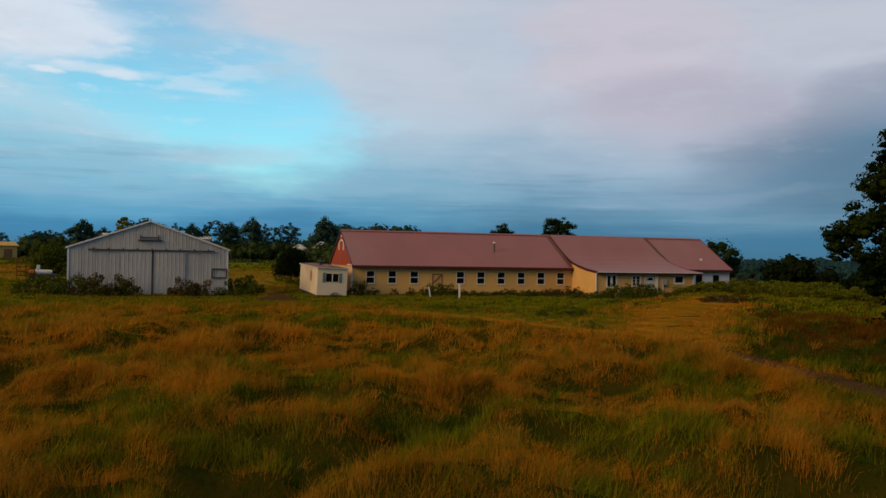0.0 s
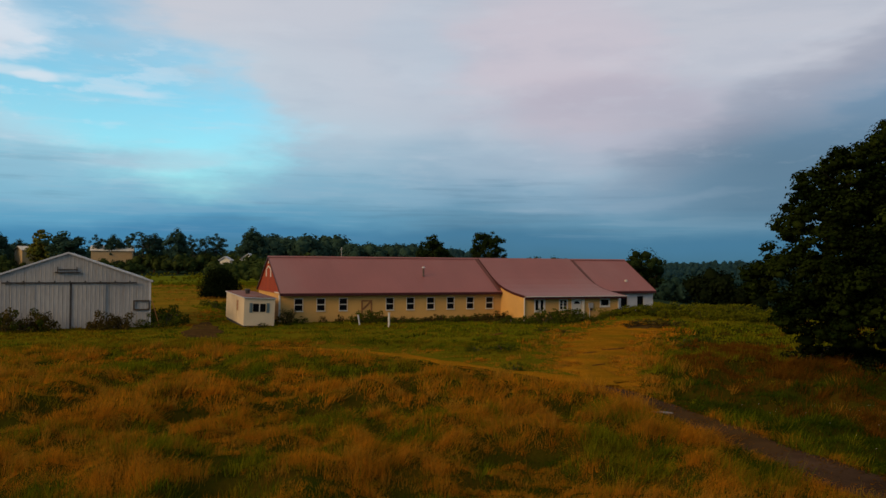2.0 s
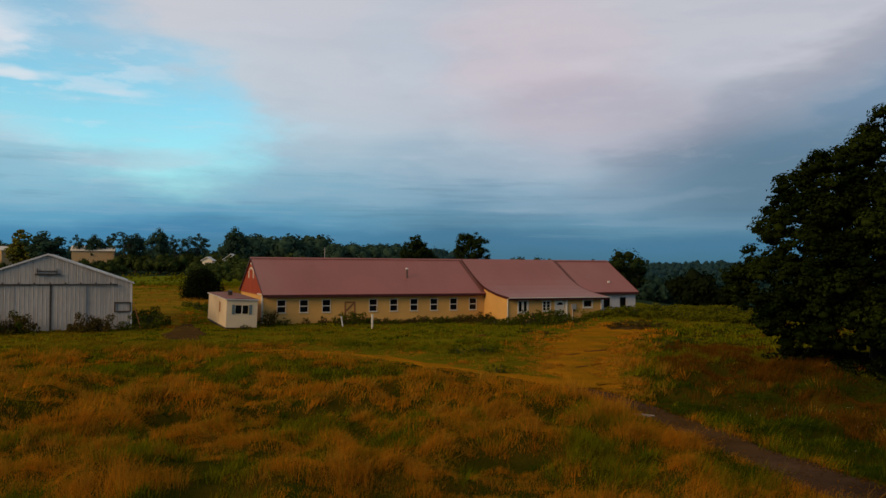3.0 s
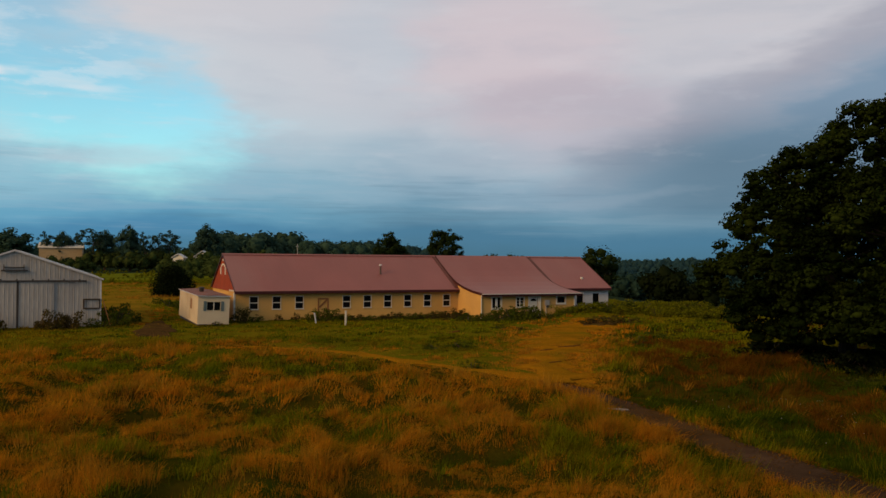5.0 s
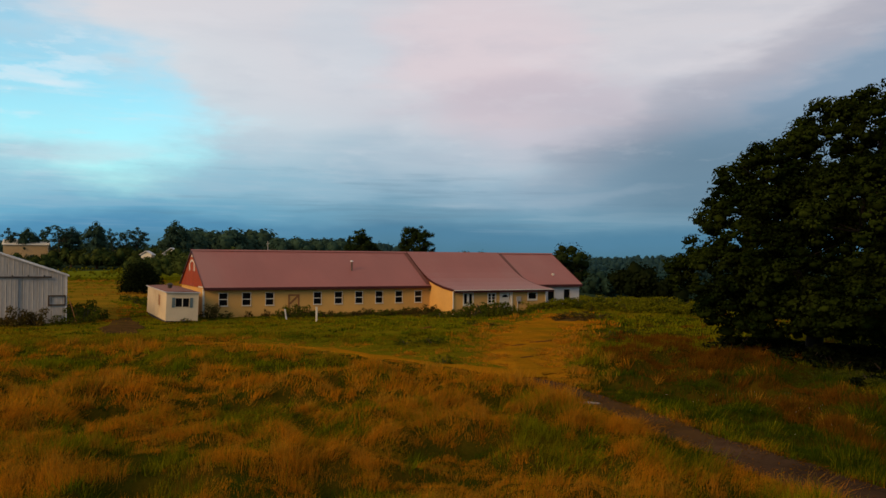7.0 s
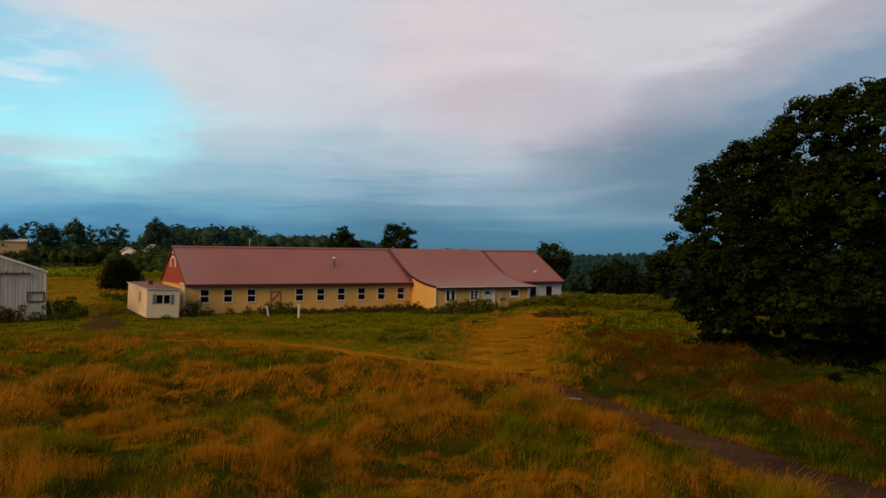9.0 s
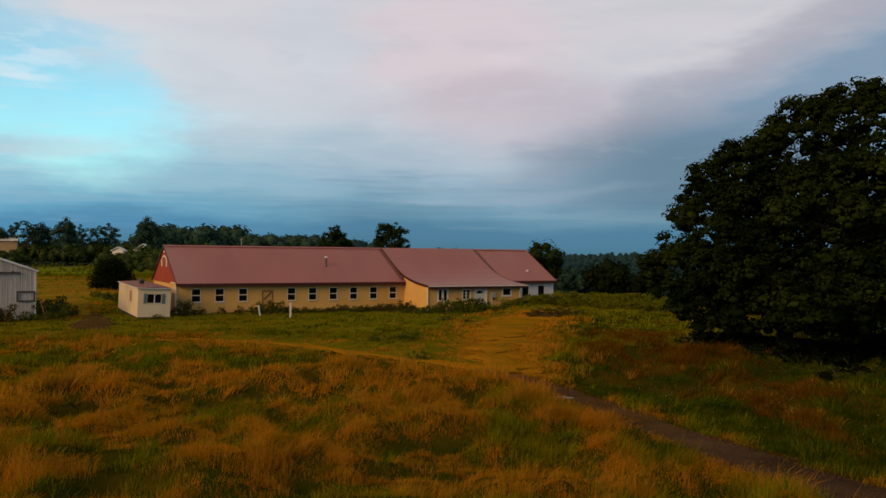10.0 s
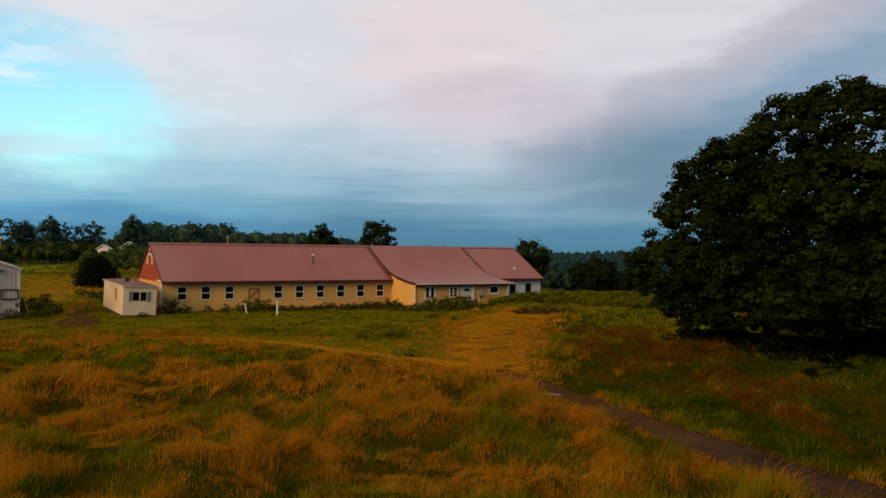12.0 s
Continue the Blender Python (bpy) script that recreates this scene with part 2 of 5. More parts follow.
DARKFLUE = material("sooty_pipe", (0.11, 0.075, 0.065), (0.07, 0.05, 0.045), 0.6, 3, 20, 0.1)
BROWNWOOD = material("brown_wood", (0.26, 0.11, 0.035), (0.20, 0.085, 0.03), 0.8, 2, 22, 0.25, squash=(1, 1, 0.3))
SHUTTER = material("blue_grey_shutter", (0.14, 0.19, 0.20), (0.11, 0.15, 0.16), 0.7, 2, 20, 0.1)
ORANGE = material("orange_paint", (0.60, 0.09, 0.015), (0.5, 0.07, 0.012), 0.5, 2, 20, 0.05)
GLASS = glass("dark_glass")
ASPHALT = material("worn_asphalt", (0.082, 0.047, 0.027), (0.026, 0.017, 0.011), 1.0, 0.45, 10, 1.0, stain=(0.095, 0.050, 0.012), spec=0.0)
PUDDLE = material("wet_pale_patch", (0.22, 0.19, 0.17), (0.14, 0.12, 0.105), 0.5, 3, 12, 0.05, spec=0.6)
DIRT = material("orange_dry_track", (0.31, 0.124, 0.005), (0.175, 0.092, 0.0045), 1.0, 0.5, 5, 1.0, stain=(0.100, 0.092, 0.004), spec=0.0)
STUBBLE = material("ochre_stubble", (0.221, 0.1232, 0.0102), (0.136, 0.09775, 0.00765), 1.0, 0.16, 1.0, 0.5, stain=(0.07225, 0.0765, 0.0068), squash=(0.5, 1.6, 1), spec=0.0)
STRIP = material("green_field", (0.095, 0.120, 0.008), (0.135, 0.138, 0.009), 1.0, 0.12, 0.8, 0.5, stain=(0.042, 0.0595, 0.0056), squash=(0.5, 1.6, 1), spec=0.0)
LAWN = material("rough_lawn", (0.088, 0.086, 0.0035), (0.132, 0.098, 0.0045), 1.0, 0.3, 2.0, 0.8, stain=(0.04875, 0.06, 0.003), spec=0.0)
# rust-brown grass, taken darker for the shaded ground beyond the lane
RUST = leafy("rust_grass", (0.150, 0.061, 0.005), (0.098, 0.046, 0.0045), 0.45, rough=1.0, spread=0.34, patch=0.7)
RUT = material("brown_rut", (0.125, 0.056, 0.012), (0.085, 0.040, 0.010), 1.0, 1.6, 8, 0.6, spec=0.0)
RUBBLE = material("dark_gravel", (0.085, 0.046, 0.016), (0.046, 0.029, 0.010), 1.0, 1.6, 8, 0.8, stain=(0.085, 0.065, 0.008), spec=0.0)
TANMETAL = material("tan_metal", (0.42, 0.30, 0.15), (0.36, 0.26, 0.14), 0.6, 1, 10, 0.05)
# bark colour darkened to stand for the crown's shade on the trunk
SHADEDBARK = material("shaded_maple_bark", (0.010, 0.008, 0.006), (0.006, 0.005, 0.004), 0.95, 2, 14, 0.6, squash=(1, 1, 0.3))
BARK = material("bark", (0.07, 0.05, 0.035), (0.045, 0.033, 0.025), 0.95, 2, 14, 0.6, squash=(1, 1, 0.3))
# dark and light leaf patches stand for shade and light on the clumps
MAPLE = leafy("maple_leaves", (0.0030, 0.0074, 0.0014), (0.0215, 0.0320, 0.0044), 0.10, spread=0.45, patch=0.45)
# bluish tint put into the leaf colour for the haze over far trees
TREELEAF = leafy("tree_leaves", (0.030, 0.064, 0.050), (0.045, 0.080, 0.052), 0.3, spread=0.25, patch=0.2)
OAKLEAF = leafy("oak_leaves", (0.013, 0.025, 0.008), (0.024, 0.036, 0.010), 0.2, spread=0.3, patch=0.3)
HEDGE = leafy("hedge_leaves", (0.030, 0.048, 0.014), (0.046, 0.062, 0.016), 0.2, spread=0.3, patch=0.15)
YELLOWLEAF = leafy("yellow_green_leaves", (0.14, 0.13, 0.02), (0.10, 0.11, 0.02), 0.25, patch=0.3)
# near black, so the brush under the maple carries the crown's shade
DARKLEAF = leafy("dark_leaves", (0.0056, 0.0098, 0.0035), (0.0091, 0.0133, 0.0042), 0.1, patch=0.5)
# the next three carry distance haze in their base colour
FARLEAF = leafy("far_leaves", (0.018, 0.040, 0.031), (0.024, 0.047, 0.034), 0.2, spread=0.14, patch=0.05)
HAZELEAF = leafy("haze_tinted_leaves", (0.043, 0.098, 0.106), (0.046, 0.102, 0.109), 0.6, spread=0.04, patch=0.02)
MISTLEAF = leafy("mist_tinted_leaves", (0.024, 0.060, 0.058), (0.028, 0.065, 0.061), 0.4, spread=0.10, patch=0.05)
SHRUB = leafy("shrub_leaves", (0.038, 0.056, 0.006), (0.066, 0.075, 0.007), 0.25, patch=0.5)
WEED = leafy("weed_leaves", (0.098, 0.112, 0.005), (0.145, 0.132, 0.0056), 0.3, patch=0.4)
FLOOR = material("woodland_floor", (0.016, 0.030, 0.016), (0.024, 0.038, 0.020), 1.0, 0.05, 0.6, 0.5, spec=0.0)
FLASHING = material("brown_flashing", (0.13, 0.045, 0.035), (0.10, 0.036, 0.03), 0.6, 1, 10, 0.05)
DULLSHRUB = leafy("brownish_shrub_leaves", (0.046, 0.042, 0.010), (0.076, 0.050, 0.013), 0.2, patch=0.5)
DRY = leafy("dry_grass", (0.50, 0.197, 0.009), (0.345, 0.132, 0.0064), 0.45, rough=1.0, spread=0.34, patch=0.5)
STRAW = leafy("straw_grass", (0.38, 0.182, 0.018), (0.29, 0.148, 0.012), 0.45, rough=1.0, spread=0.34, patch=0.4)
# green taken dark to stand for shade in hollows and by the maple
SHADEGREEN = leafy("shaded_green_grass", (0.015, 0.034, 0.002), (0.050, 0.068, 0.0028), 0.3, rough=1.0, spread=0.4, patch=0.9)
FADED = leafy("faded_grass", (0.225, 0.150, 0.0055), (0.150, 0.116, 0.0045), 0.45, rough=1.0, spread=0.36, patch=0.4)
GREEN = leafy("green_grass", (0.080, 0.113, 0.003), (0.172, 0.152, 0.004), 0.3, rough=1.0, spread=0.36, patch=0.5)
# soil colour kept dark to stand for shade in gaps between the tufts
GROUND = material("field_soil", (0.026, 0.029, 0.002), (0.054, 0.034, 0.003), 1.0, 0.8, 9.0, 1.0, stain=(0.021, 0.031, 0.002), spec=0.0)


# ---- building blocks ----
def part(name, bm, mat, parent=None, label=""):
    """Links a bmesh as one mesh object, under a thing or a part."""
    me = bpy.data.meshes.new(name)
    bm.normal_update()
    bm.to_mesh(me)
    bm.free()
    me.materials.append(mat)
    ob = new(name, me)
    ob.parent = parent
    return tagged(ob, label)


def thing(name, label, category, group="", kind="", at=(0, 0, 0), turn=0.0):
    ob = new(name)
    ob.empty_display_size = 0.3
    ob.matrix_world = pose(*at, 0, 0, turn)
    return tagged(ob, label, category, group, kind)


def add_box(bm, lo, hi, bevel=0.0):
    r = bmesh.ops.create_cube(bm, size=1.0)
    for v in r["verts"]:
        v.co = Vector([lo[i] + (v.co[i] + 0.5) * (hi[i] - lo[i]) for i in range(3)])
    if bevel:
        es = list({e for v in r["verts"] for e in v.link_edges})
        bmesh.ops.bevel(bm, geom=es, offset=bevel, segments=1, affect="EDGES")
    return bm


def box(lo, hi, bevel=0.0):
    return add_box(bmesh.new(), lo, hi, bevel)


def add_prism(bm, pts, y0, y1, axis=1):
    """An outline of (a, z) points pushed along an axis (1: y, 0: x)."""
    def P(a, z, d):
        return (a, d, z) if axis == 1 else (d, a, z)
    f = [bm.verts.new(P(a, z, y0)) for a, z in pts]
    b = [bm.verts.new(P(a, z, y1)) for a, z in pts]
    n = len(pts)
    bm.faces.new(f)
    bm.faces.new(b[::-1])
    for i in range(n):
        bm.faces.new((f[i], b[i], b[(i + 1) % n], f[(i + 1) % n]))
    bmesh.ops.recalc_face_normals(bm, faces=bm.faces)
    return bm


def prism(pts, y0, y1, axis=1):
    return add_prism(bmesh.new(), pts, y0, y1, axis)


def add_tube(bm, a, b, r0, r1=None, seg=8):
    a, b = Vector(a), Vector(b)
    r1 = r0 if r1 is None else r1
    m = Matrix.Translation((a + b) / 2) @ (b - a).to_track_quat("Z", "Y").to_matrix().to_4x4()
    bmesh.ops.create_cone(bm, cap_ends=True, segments=seg, radius1=r0, radius2=r1, depth=(b - a).length, matrix=m)
    return bm


def tube(a, b, r0, r1=None, seg=8):
    return add_tube(bmesh.new(), a, b, r0, r1, seg)


def mesh_np(name, verts, faces, mat, smooth=False):
    """A mesh from arrays: verts (n, 3), faces (m, k)."""
    me = bpy.data.meshes.new(name)
    m, k = faces.shape
    me.vertices.add(len(verts))
    me.vertices.foreach_set("co", np.asarray(verts, np.float32).ravel())
    me.loops.add(m * k)
    me.loops.foreach_set("vertex_index", faces.astype(np.int32).ravel())
    me.polygons.add(m)
    me.polygons.foreach_set("loop_start", np.arange(0, m * k, k, dtype=np.int32))
    if smooth:
        me.polygons.foreach_set("use_smooth", np.ones(m, bool))
    me.update(calc_edges=True)
    me.materials.append(mat)
    return me


def lattice(seed):
    return np.random.RandomState(seed).rand(64, 64)


LAT = [lattice(s) for s in range(6)]


def vnoise(x, y, scale, seed=0):
    """Smooth value noise in 0..1, features about `scale` metres wide."""
    g = LAT[seed]
    x, y = np.asarray(x) / scale + 100, np.asarray(y) / scale + 100
    i, j = np.floor(x).astype(int), np.floor(y).astype(int)
    u, v = x - i, y - j
    u, v = u * u * (3 - 2 * u), v * v * (3 - 2 * v)
    i0, i1, j0, j1 = i % 64, (i + 1) % 64, j % 64, (j + 1) % 64
    return (g[i0, j0] * (1 - u) + g[i1, j0] * u) * (1 - v) + (g[i0, j1] * (1 - u) + g[i1, j1] * u) * v


def fbm(x, y, scale, seed=0):
    return (vnoise(x, y, scale, seed) * 4 + vnoise(x, y, scale / 2.1, (seed + 1) % 6) * 2 + vnoise(x, y, scale / 4.3, (seed + 2) % 6)) / 7


def sstep(v, a, b):
    t = np.clip((v - a) / (b - a), 0, 1)
    return t * t * (3 - 2 * t)


# ---- ground ----
ROAD = [(1.8, -67.0, 1.4), (2.93, -57.8, 1.22), (3.2, -55.6, 1.15), (3.65, -52.6, 1.05), (4.05, -50.5, 1.0), (4.72, -47.3, 0.95), (5.25, -44.2, 0.96), (5.65, -41.4, 0.88), (6.0, -39.4, 0.6), (5.9, -38.2, 0.35)]
DRIVE = [(6.6, -39.6, 0.8), (7.4, -37.8, 1.35), (8.8, -34.4, 1.8), (11.7, -29.8, 2.0), (16.2, -23.4, 2.5), (21.6, -17.2, 3.0), (25.4, -14.0, 2.6)]
SIDE = [(6.3, -38.4, 1.0), (5.6, -35.6, 0.75), (4.4, -33.1, 0.6), (3.3, -30.2, 0.55), (2.4, -27.0, 0.55), (1.1, -24.2, 0.5), (-0.7, -21.7, 0.45), (-3.2, -19.4, 0.3)]
TRACK = [(-7.2, 1.0, 1.0), (-6.8, 10.0, 1.4), (-6.2, 20.0, 1.9), (-5.0, 34.0, 2.6)]


def way_dist(x, y, line):
    """Distance to a way's edge (negative on it)."""
    best = np.full(np.shape(x), 1e9)
    for (x0, y0, w0), (x1, y1, w1) in zip(line, line[1:]):
        dx, dy = x1 - x0, y1 - y0
        t = np.clip(((x - x0) * dx + (y - y0) * dy) / (dx * dx + dy * dy), 0, 1)
        best = np.minimum(best, np.hypot(x - x0 - t * dx, y - y0 - t * dy) - (w0 + t * (w1 - w0)))
    return best


def lawn(x, y):
    """1 on the shorter grass between the path and the barn."""
    s = (x - 5.5) * 0.915 + (y + 39) * 0.40
    middle = np.interp(y, [q[1] for q in DRIVE], [q[0] for q in DRIVE])
    return np.maximum(sstep(s, 0.0, 2.5) * sstep(y, -39, -36) * (1 - sstep(x - middle, 1.5, 4.0)), sstep(y, -21, -12)) * (1 - rusty(x, y))


def rusty(x, y):
    """1 in the rust-brown stand between the driveway and the maple."""
    d = np.exp(-(((x - 17.2) / 4.6) ** 2 + ((y + 37.4) / 3.6) ** 2)) + 0.8 * np.exp(-(((x - 24.5) / 5.0) ** 2 + ((y + 29.3) / 2.5) ** 2))
    d = d + 0.42 * np.exp(-(((x - 12.3) / 2.6) ** 2 + ((y + 47.0) / 2.8) ** 2)) + 0.45 * np.exp(-(((x - 12.0) / 1.8) ** 2 + ((y + 40.5) / 2.6) ** 2))
    return sstep(d + (fbm(x, y, 2.2, 3) - 0.5) * 0.9, 0.14, 0.55)


def ground_z(x, y):
    x, y = np.asarray(x, float), np.asarray(y, float)
    near = 1 - sstep(np.hypot(x + 14, y + 70), 60, 120)
    bumps = ((fbm(x, y, 6.0, 1) - 0.5) * 0.5 + (fbm(x, y, 1.9, 5) - 0.5) * 1.6 * (1 - 0.7 * sstep(y, -37, -27))) * near
    flat = sstep(np.minimum(np.minimum(way_dist(x, y, ROAD), way_dist(x, y, DRIVE)), way_dist(x, y, SIDE)), 0.2, 2.0)
    d = (x - 43) - 0.35 * (y + 5)
    valley = -13 * sstep(d, 0, 75)
    far = np.hypot(x, y)
    hills = 11 * sstep(far, 500, 1500) * sstep(d, 40, 300)
    bank = 0.80 * np.exp(-(((x - 35) / 9.5) ** 2 + ((y + 11) / 4.5) ** 2)) + 0.35 * np.exp(-(((x - 30) / 6) ** 2 + ((y + 9) / 2.5) ** 2))
    yard = sstep(np.abs(y - 4), 12, 16)
    return bumps * flat * np.where((x > -26) & (x < 42), yard, 1) + valley + hills + bank


def build_ground():
    def axis(lo, hi, fine):
        a = list(np.arange(lo, hi + 0.01, fine))
        s, p = fine, hi
        while p < 4500:
            s *= 1.35
            p += s
            a.append(p)
        s, p = fine, lo
        b = []
        while p > -4500:
            s *= 1.35
            p -= s
            b.append(p)
        return np.array(b[::-1] + a)
    xs, ys = axis(-45, 60, 0.5), axis(-75, 20, 0.5)
    gx, gy = np.meshgrid(xs, ys)
    v = np.stack([gx.ravel(), gy.ravel(), ground_z(gx, gy).ravel()], 1)
    # the soil lies a little lower under the lane, the driveway and the path
    worn = np.minimum(np.minimum(way_dist(v[:, 0], v[:, 1], ROAD), way_dist(v[:, 0], v[:, 1], DRIVE)), np.minimum(way_dist(v[:, 0], v[:, 1], SIDE), way_dist(v[:, 0], v[:, 1], TRACK)))
    v[:, 2] -= 0.06 * (1 - sstep(worn, -0.9, -0.2))
    nx, ny = len(xs), len(ys)
    i = (np.arange(ny - 1)[:, None] * nx + np.arange(nx - 1)[None]).ravel()
    f = np.stack([i, i + 1, i + nx + 1, i + nx], 1)
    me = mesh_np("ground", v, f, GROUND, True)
    me.materials.append(FLOOR)
    c = v[f].mean(1)
    wood = ((c[:, 0] - 43) - 0.35 * (c[:, 1] + 5) > 3) | (c[:, 1] > 190)
    me.materials.append(LAWN)
    grassy = (lawn(c[:, 0], c[:, 1]) > 0.5) & (c[:, 1] < 60) & ~wood
    me.materials.append(DIRT)
    dusty = way_dist(c[:, 0], c[:, 1], DRIVE) + (fbm(c[:, 0], c[:, 1], 2.0, 2) - 0.5) * 3.0 < 0.15
    me.polygons.foreach_set("material_index", np.where(wood, 1, np.where(dusty, 3, np.where(grassy, 2, 0))).astype(np.int32))
    ob = new("ground", me)
    tagged(ob, "rough field of green and rust-coloured dry grass", "ground", kind="structure")


build_ground()


def build_way(name, line, mat, label, lift, ragged=0.35, steps=14):
    """A worn strip laid on the ground with ragged edges."""
    pts = []
    for (x0, y0, w0), (x1, y1, w1) in zip(line, line[1:]):
        for k in range(steps):
            t = k / steps
            pts.append((x0 + t * (x1 - x0), y0 + t * (y1 - y0), w0 + t * (w1 - w0)))
    pts.append(line[-1])
    p = np.array(pts)
    for _ in range(6):
        p[1:-1] = (p[:-2] + 2 * p[1:-1] + p[2:]) / 4
    t = np.gradient(p[:, :2], axis=0)
    t /= np.linalg.norm(t, axis=1, keepdims=True)
    nrm = np.stack([-t[:, 1], t[:, 0]], 1)
    cols = 9
    rows = []
    for c in range(cols):
        s = -1 + 2 * c / (cols - 1)
        w = p[:, 2] + (vnoise(p[:, 0], p[:, 1] + (9.0 if s > 0 else 0.0), 1.1, 3) - 0.5) * 2 * ragged
        q = p[:, :2] + nrm * (s * w)[:, None]
        z = ground_z(q[:, 0], q[:, 1]) + lift * (1 - s ** 6) - 0.01 * (abs(s) > 0.9)
        rows.append(np.column_stack([q, z]))
    v = np.stack(rows, 1).reshape(-1, 3)
    n = len(p)
    i = (np.arange(n - 1)[:, None] * cols + np.arange(cols - 1)[None]).ravel()
    f = np.stack([i, i + cols, i + cols + 1, i + 1], 1)
    ob = new(name, mesh_np(name, v, f, mat, True))
    return tagged(ob, label, "road" if name == "road" else "track", kind="structure")


build_way("road", ROAD, ASPHALT, "narrow worn dark asphalt lane through tall grass", 0.035, 0.28)
build_way("driveway", [(x, y, w * 0.62) for x, y, w in DRIVE], DIRT, "orange dry-grass driveway leading to the barn door", 0.08, 0.9)
build_way("mown_track", TRACK, STUBBLE, "faded mown track between the sheds", 0.04, 0.5)
build_way("footpath", SIDE, DIRT, "faint orange trodden path in the grass", 0.035, 0.5)


def blot(name, cx, cy, rx, ry, turn, mat, label, lift=0.05, seed=1):
    """A flat irregular patch on the ground."""
    rnd = random.Random(seed)
    bm = bmesh.new()
    c = bm.verts.new((cx, cy, float(ground_z(cx, cy)) + lift))
    ca, sa = math.cos(turn), math.sin(turn)
    edge = [rnd.uniform(0.6, 1.1) for _ in range(28)]
    prev = [c] * 28
    for step in range(1, 9):
        ring = []
        for k in range(28):
            a, q = k / 28 * math.tau, edge[k] * step / 8
            x, y = rx * q * math.cos(a), ry * q * math.sin(a)
            px, py = cx + x * ca - y * sa, cy + x * sa + y * ca
            ring.append(bm.verts.new((px, py, float(ground_z(px, py)) + (lift if step < 8 else lift * 0.3))))
        for k in range(28):
            j = (k + 1) % 28
            bm.faces.new((c, ring[k], ring[j]) if step == 1 else (prev[k], ring[k], ring[j], prev[j]))
        prev = ring
    return tagged(part(name, bm, mat), label, "ground", kind="structure")


blot("pale_patch", 4.42, -45.45, 0.50, 0.22, -0.72, PUDDLE, "pale wet patch on the worn asphalt lane", 0.075)
blot("bare_patch", -6.7, -5.2, 1.6, 8.0, -0.12, RUBBLE, "dark bare gravel patch beside the trailer", 0.08, 4)
blot("bare_soil", 26.2, -14.6, 2.4, 0.9, 0.1, RUBBLE, "dark bare soil heap at the weeds", 0.12, 5)
blot("stubble_field", -2.0, 64.0, 46.0, 46.0, 0.1, STUBBLE, "ochre stubble field beyond the sheds", 0.09, 7)
for k, (x, y, rx, ry, t) in enumerate(((14.9, -26.9, 1.1, 0.40, 0.25), (12.5, -28.1, 0.7, 0.35, 0.3), (9.8, -33.2, 0.6, 0.25, 0.4), (11.5, -16.0, 1.7, 0.9, 0.1))):
    blot("rut", x, y, rx, ry * 0.6, t, RUT, "dark muddy rut in the dry driveway", 0.10, 20 + k)
blot("green_strip", -2.0, 158.0, 80.0, 42.0, 0.05, STRIP, "green overgrown field strip under the hedgerow", 0.12, 9)


# ---- buildings ----
def holed_wall(x0, x1, z0, z1, y0, y1, holes, axis=0):
    """A wall along x (axis 0) or y (axis 1) with rectangular openings (a0, a1, b0, b1)."""
    bm = bmesh.new()
    cuts = sorted({x0, x1, *[h[0] for h in holes], *[h[1] for h in holes]})
    for a, b in zip(cuts, cuts[1:]):
        zs = [z0]
        for h in sorted(holes, key=lambda q: q[2]):
            if h[0] <= a + 1e-6 and h[1] >= b - 1e-6:
                zs += [h[2], h[3]]
        zs.append(z1)
        for lo, hi in zip(zs[::2], zs[1::2]):
            if hi - lo > 1e-6:
                if axis == 0:
                    add_box(bm, (a, y0, lo), (b, y1, hi))
                else:
                    add_box(bm, (y0, a, lo), (y1, b, hi))
    bmesh.ops.remove_doubles(bm, verts=bm.verts, dist=1e-5)
    return bm


def sash_window(parent, cx, z0, z1, w, yf, rail=True, mullion=False, name="window", trim=0.09, sash=False, bars=0):
    """A framed window in a wall that faces -y with its face at yf."""
    win = part(name, bmesh_frame(cx - w / 2 - trim, cx + w / 2 + trim, z0 - trim, z1 + trim, trim, yf - 0.035, yf + 0.02), WHITE, parent)
    part("pane", box((cx - w / 2, yf + 0.07, z0), (cx + w / 2, yf + 0.085, z1)), GLASS, win, "dark glass pane")
    if rail:
        zm = (z0 + z1) / 2
        part("meeting_rail", box((cx - w / 2, yf + 0.02, zm - 0.035), (cx + w / 2, yf + 0.068, zm + 0.035)), WHITE, win)
    if mullion:
        part("mullion", box((cx - 0.05, yf + 0.012, z0), (cx + 0.05, yf + 0.066, z1)), WHITE, win)
    if sash:
        for a, b in ((cx - w / 2, cx - 0.05), (cx + 0.05, cx + w / 2)):
            part("sash", bmesh_frame(a, b, z0, z1, 0.055, yf + 0.022, yf + 0.066), WHITE, win)
    for k in range(bars):
        z = z0 + (z1 - z0) * (k + 1) / (bars + 1)
        part("glazing_bar", box((cx - w / 2, yf + 0.03, z - 0.016), (cx + w / 2, yf + 0.064, z + 0.016)), WHITE, win)
    part("sill", box((cx - w / 2 - trim - 0.03, yf - 0.075, z0 - trim - 0.04), (cx + w / 2 + trim + 0.03, yf + 0.01, z0 - trim), 0.008), WHITE, win)
    return win


def bmesh_frame(x0, x1, z0, z1, t, y0, y1):
    bm = bmesh.new()
    add_box(bm, (x0, y0, z0), (x0 + t, y1, z1))
    add_box(bm, (x1 - t, y0, z0), (x1, y1, z1))
    add_box(bm, (x0 + t, y0, z0), (x1 - t, y1, z0 + t))
    add_box(bm, (x0 + t, y0, z1 - t), (x1 - t, y1, z1))
    return bm


